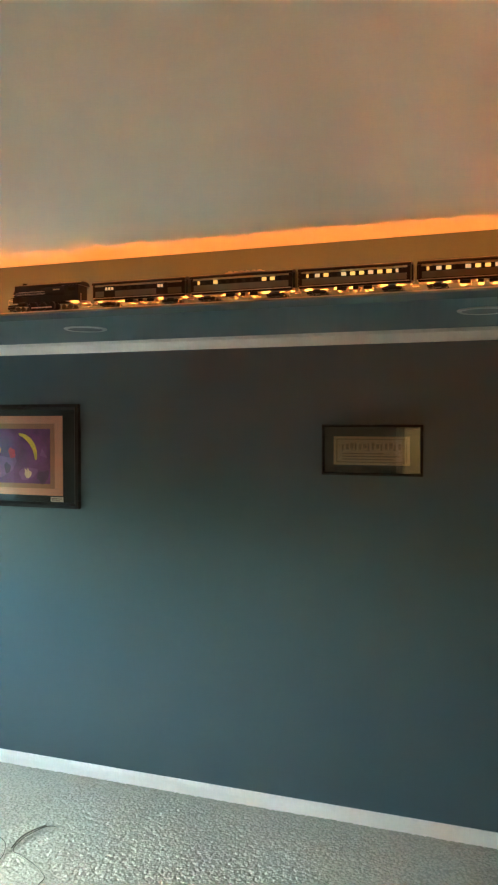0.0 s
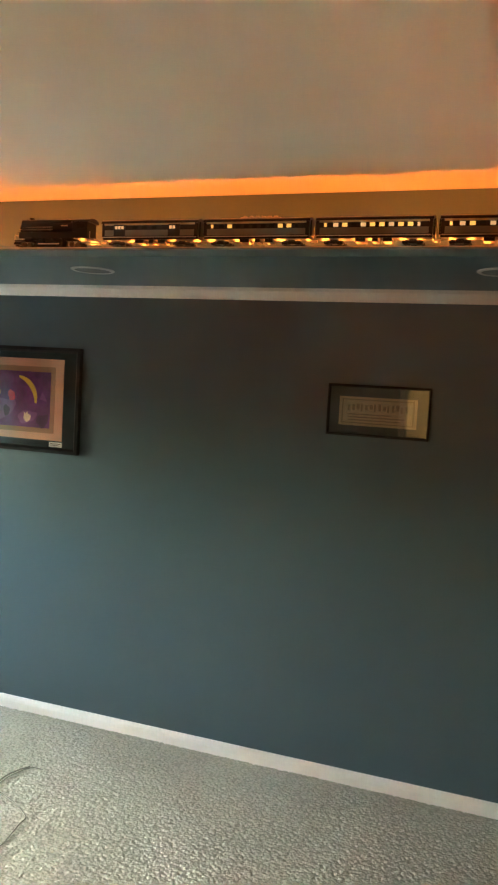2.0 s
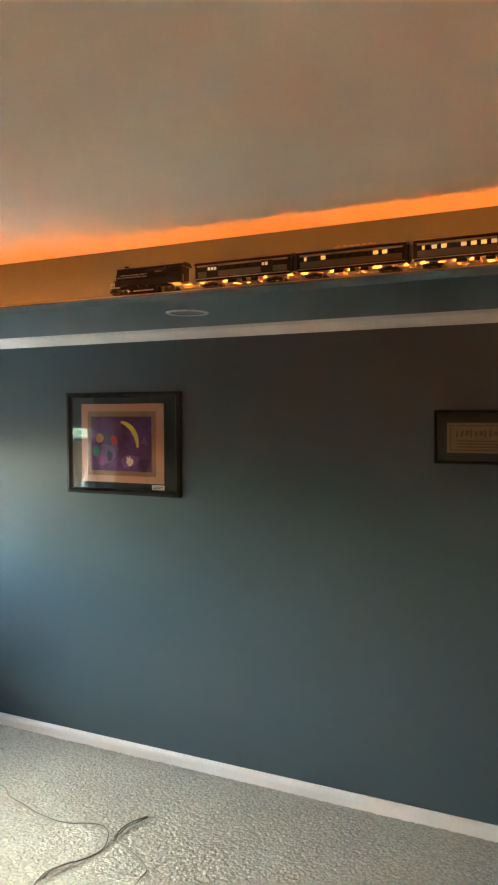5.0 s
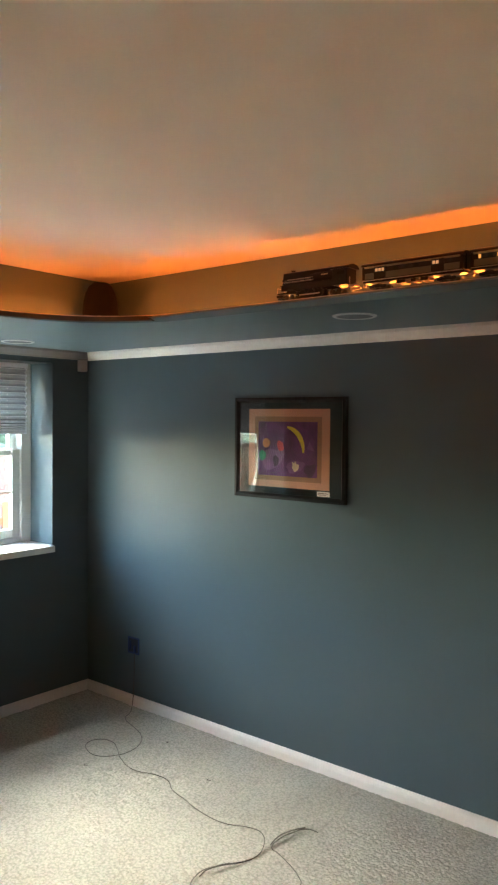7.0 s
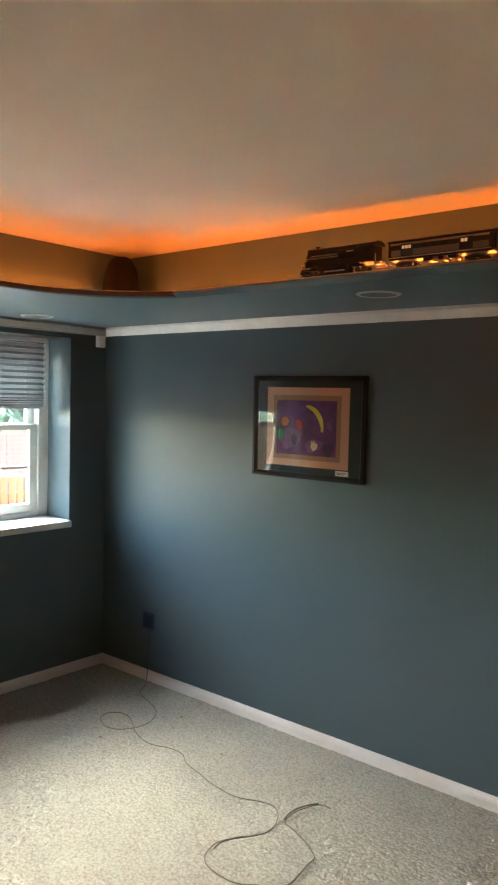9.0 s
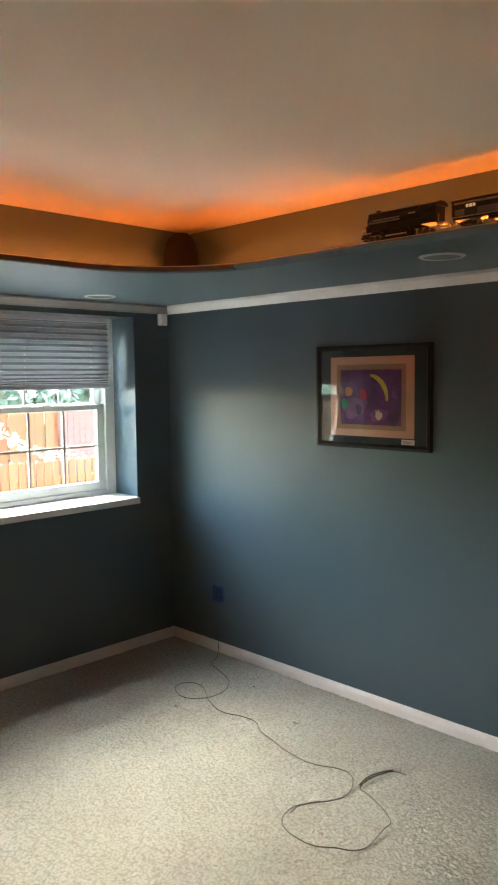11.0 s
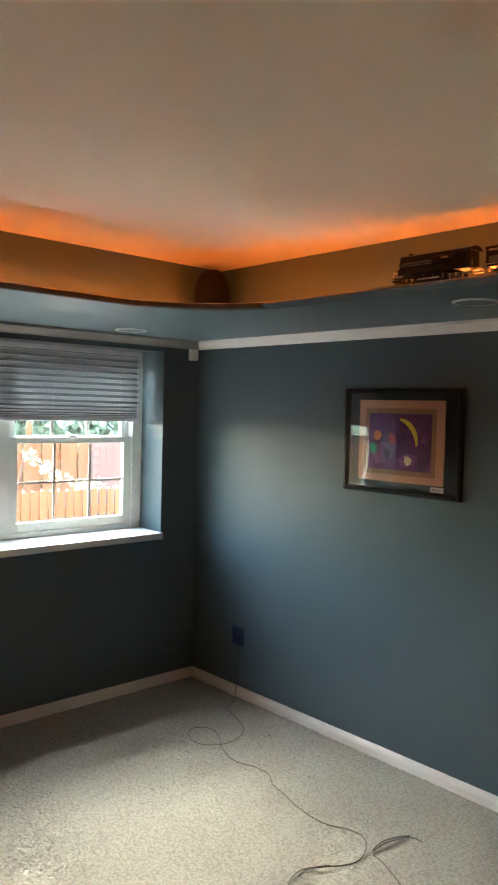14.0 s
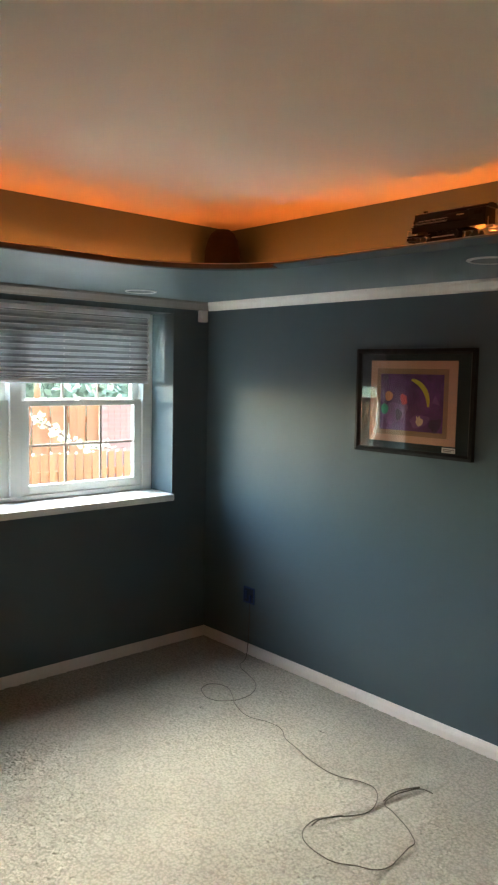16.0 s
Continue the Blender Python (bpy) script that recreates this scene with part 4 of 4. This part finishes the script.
def fence(x, ya, yb, h, w, gap, label, group):
    f = thing("fence", label, "fence", (x, (ya + yb) / 2, ZG), group)
    me = mesh_of(boxes(((-0.010, 0, 0.03), (0.010, w, h)), bevel=0.003), "board", FENCE)
    y, i = ya, 0
    while y < yb:
        o = new("board", me)
        o.parent, o.matrix_parent_inverse = f, f.matrix_world.inverted()
        o.location = (x + (0.03 if (i % 2 and gap < 0.02) else 0.0), y, ZG + 0.01 * math.sin(i * 7.3))
        y += w + gap
        i += 1
    for z in (0.25, h - 0.3):
        part("rail", boxes(((x - 0.055, ya, ZG + z), (x - 0.012, yb, ZG + z + 0.09))), FENCE, f)
    y = ya
    while y < yb:
        part("post", boxes(((x - 0.13, y, ZG), (x - 0.04, y + 0.09, ZG + h + 0.06)), bevel=0.008), FENCE, f)
        y += 2.4
    return f


fence(-6.5, -18.0, 3.05, 1.57, 0.14, 0.008, "tall cedar board fence closing the yard", "cedar fences")

def gap_shade_row(x, ya, yb, top, step):
    """A low row of thin dark strips with pale ball caps on two rails, standing in for shade and glints in the picket
    gaps.
    """
    f = thing("gap_shade_row", "dark strips with white tips for shade and glints in the picket gaps", "fence", (x, (ya + yb) / 2, ZG))
    gap_strip = mesh_of(boxes(((-0.012, -0.017, 0), (0.012, 0.017, top - ZG)), bevel=0.002), "gap_strip", GAPSHADE)
    gap_glint = mesh_of(lathe(bmesh.new(), (0, 0, 0), [(0.008, 0.0), (0.014, 0.008), (0.016, 0.020), (0.012, 0.030), (0.001, 0.036)], 10), "gap_glint", PETALGLINT, smooth=True)
    for i in range(int((yb - ya) / step)):
        y = ya + i * step + 0.006 * math.sin(i * 4.7)
        o = new("gap_strip", gap_strip)
        o.parent, o.matrix_parent_inverse = f, f.matrix_world.inverted()
        o.location = (x, y, ZG)
        c = new("gap_glint", gap_glint)
        c.parent = o
        c.location = (0, 0, top - ZG + 0.008 * math.sin(i * 2.9))
    for z in (0.2, top - ZG - 0.35):
        part("rail", boxes(((x - 0.03, ya - 0.05, ZG + z), (x - 0.013, yb, ZG + z + 0.025))), GAPSHADE, f)
    return f


fence(-4.6, -3.983, 4.5, 1.04, 0.083, 0.034, "low cedar picket fence across the yard", "cedar fences")
# Added behind the pickets so that their gaps look dark.
gap_shade_row(-4.75, -4.0, 4.5, 0.66, 0.117)

garden_wall = thing("garden_wall", "low weathered red brick garden wall beside the fence", "brick wall", (-6.5, 5.0, ZG))
part("core", boxes(((-6.62, 3.1, ZG), (-6.42, 7.5, 1.19))), MORTAR, garden_wall)
part("coping", boxes(((-6.65, 3.08, 1.19), (-6.39, 7.52, 1.235)), bevel=0.01), MORTAR, garden_wall, "pale stone coping")
brick_mesh = mesh_of(boxes(((0, 0, 0), (0.012, 0.203, 0.057))), "brick", BRICK)
for row in range(18):
    for col in range(13):
        o = new("brick", brick_mesh)
        o.parent, o.matrix_parent_inverse = garden_wall, garden_wall.matrix_world.inverted()
        o.location = (-6.42, 3.11 + col * 0.213 + (0.106 if row % 2 else 0), -0.02 + row * 0.067)


def tree(x, y, h, spread, seed):
    rnd = random.Random(seed)
    t = thing("tree", "low leafy green garden tree behind the fence", "tree", (x, y, ZG), "trees behind the fence")
    bm = tube(bmesh.new(), (x, y, ZG), (x, y, ZG + h * 0.55), 0.14, 0.08)
    limbs = []
    for k in range(9):
        a, z = k * 2.4, ZG + h * (0.3 + 0.05 * k)
        tip = (x + spread * 0.7 * math.cos(a), y + spread * 0.7 * math.sin(a), z + h * 0.25)
        tube(bm, (x, y, z), tip, 0.05, 0.015, n=6)
        limbs.append(tip)
    part("trunk", bm, BARK, t)
    vs, fs = [], []
    for k in range(12000):
        lx, ly, lz = rnd.choice(limbs)
        s = spread * 0.42
        c = Vector((lx + rnd.gauss(0, s), ly + rnd.gauss(0, s), lz + rnd.gauss(0, s * 0.9)))
        u = Vector((rnd.gauss(0, 1), rnd.gauss(0, 1), rnd.gauss(0, 1))).normalized() * 0.13
        v = u.cross(Vector((rnd.gauss(0, 1), rnd.gauss(0, 1), rnd.gauss(0, 1)))).normalized() * 0.06
        i = len(vs)
        vs += [c - u, c + v, c + u, c - v]
        fs.append((i, i + 1, i + 2, i + 3))
    me = bpy.data.meshes.new("crown")
    me.from_pydata([tuple(p) for p in vs], [], fs)
    me.materials.append(LEAF)
    o = new("crown", me)
    o.parent, o.matrix_parent_inverse = t, t.matrix_world.inverted()
    return t


for k, (tx, ty) in enumerate(((-12, 3.4), (-13, 6.0), (-11.5, 0.8), (-14, -2.0), (-15.5, 4.6), (-13, 8.5), (-12.5, 2.0), (-17, 7.5))):
    tree(tx, ty, 2.2 + 0.12 * (k % 3), 1.6, k + 1)

for y, h in ((2.14, 1.55), (-0.26, 1.50)):
    post = thing("fence_post", "pale wooden fence post with a turned finial", "post", (-6.62, y, ZG), "finial posts of the fence")
    part("shaft", boxes(((-6.68, y - 0.05, ZG), (-6.58, y + 0.05, 1.24)), bevel=0.006), FENCE, post)
    part("finial", lathe(bmesh.new(), (-6.63, y, 1.24), [(0.055, 0.0), (0.06, 0.02), (0.035, 0.05), (0.05, 0.10), (0.045, 0.16), (0.02, h - 1.26), (0.001, h - 1.24)], 14), FENCE, post, smooth=True)
plaque = thing("round_plaque", "dark round ornament hung on the cedar fence", "ornament", (-6.45, 1.44, 1.06))
part("disc", lathe(bmesh.new(), (-6.47, 1.44, 1.06), [(0.001, 0.03), (0.06, 0.028), (0.082, 0.015), (0.085, 0.0)], 20, "X"), BARK, plaque, smooth=True)
rnd = random.Random(11)
bush = thing("flowering_shrub", "arching shrub with small white blossoms by the picket fence", "shrub", (-4.9, 1.5, ZG))
arc = [(1.05, ZG), (1.12, 0.6), (1.234, 1.145), (1.406, 1.023), (1.676, 0.851), (2.0, 0.728), (2.3, 0.70)]
bm = bmesh.new()
for (y0, z0), (y1, z1) in zip(arc, arc[1:]):
    tube(bm, (-4.9, y0, z0), (-4.9, y1, z1), 0.012, 0.010, n=6)
part("stem", bm, BARK, bush)
for name, mat, count, size in (("leaves", LEAF, 90, 0.045), ("blossom", PETALGLINT, 24, 0.013)):
    vs, fs = [], []
    for k in range(count):
        i = rnd.randrange(2, len(arc) - 1)
        t = rnd.random()
        c = Vector((-4.9 + rnd.gauss(0, 0.05), arc[i][0] + t * (arc[i + 1][0] - arc[i][0]) + rnd.gauss(0, 0.04), arc[i][1] + t * (arc[i + 1][1] - arc[i][1]) + rnd.gauss(0, 0.04)))
        u = Vector((rnd.gauss(0, 1), rnd.gauss(0, 1), rnd.gauss(0, 1))).normalized() * size
        v = u.cross(Vector((rnd.gauss(0, 1), rnd.gauss(0, 1), rnd.gauss(0, 1)))).normalized() * size * 0.7
        n0 = len(vs)
        vs += [c - u, c + v, c + u, c - v]
        fs.append((n0, n0 + 1, n0 + 2, n0 + 3))
    me = bpy.data.meshes.new(name)
    me.from_pydata([tuple(p) for p in vs], [], fs)
    me.materials.append(mat)
    o = tagged(new(name, me), kind="stuff")
    o.parent, o.matrix_parent_inverse = bush, bush.matrix_world.inverted()
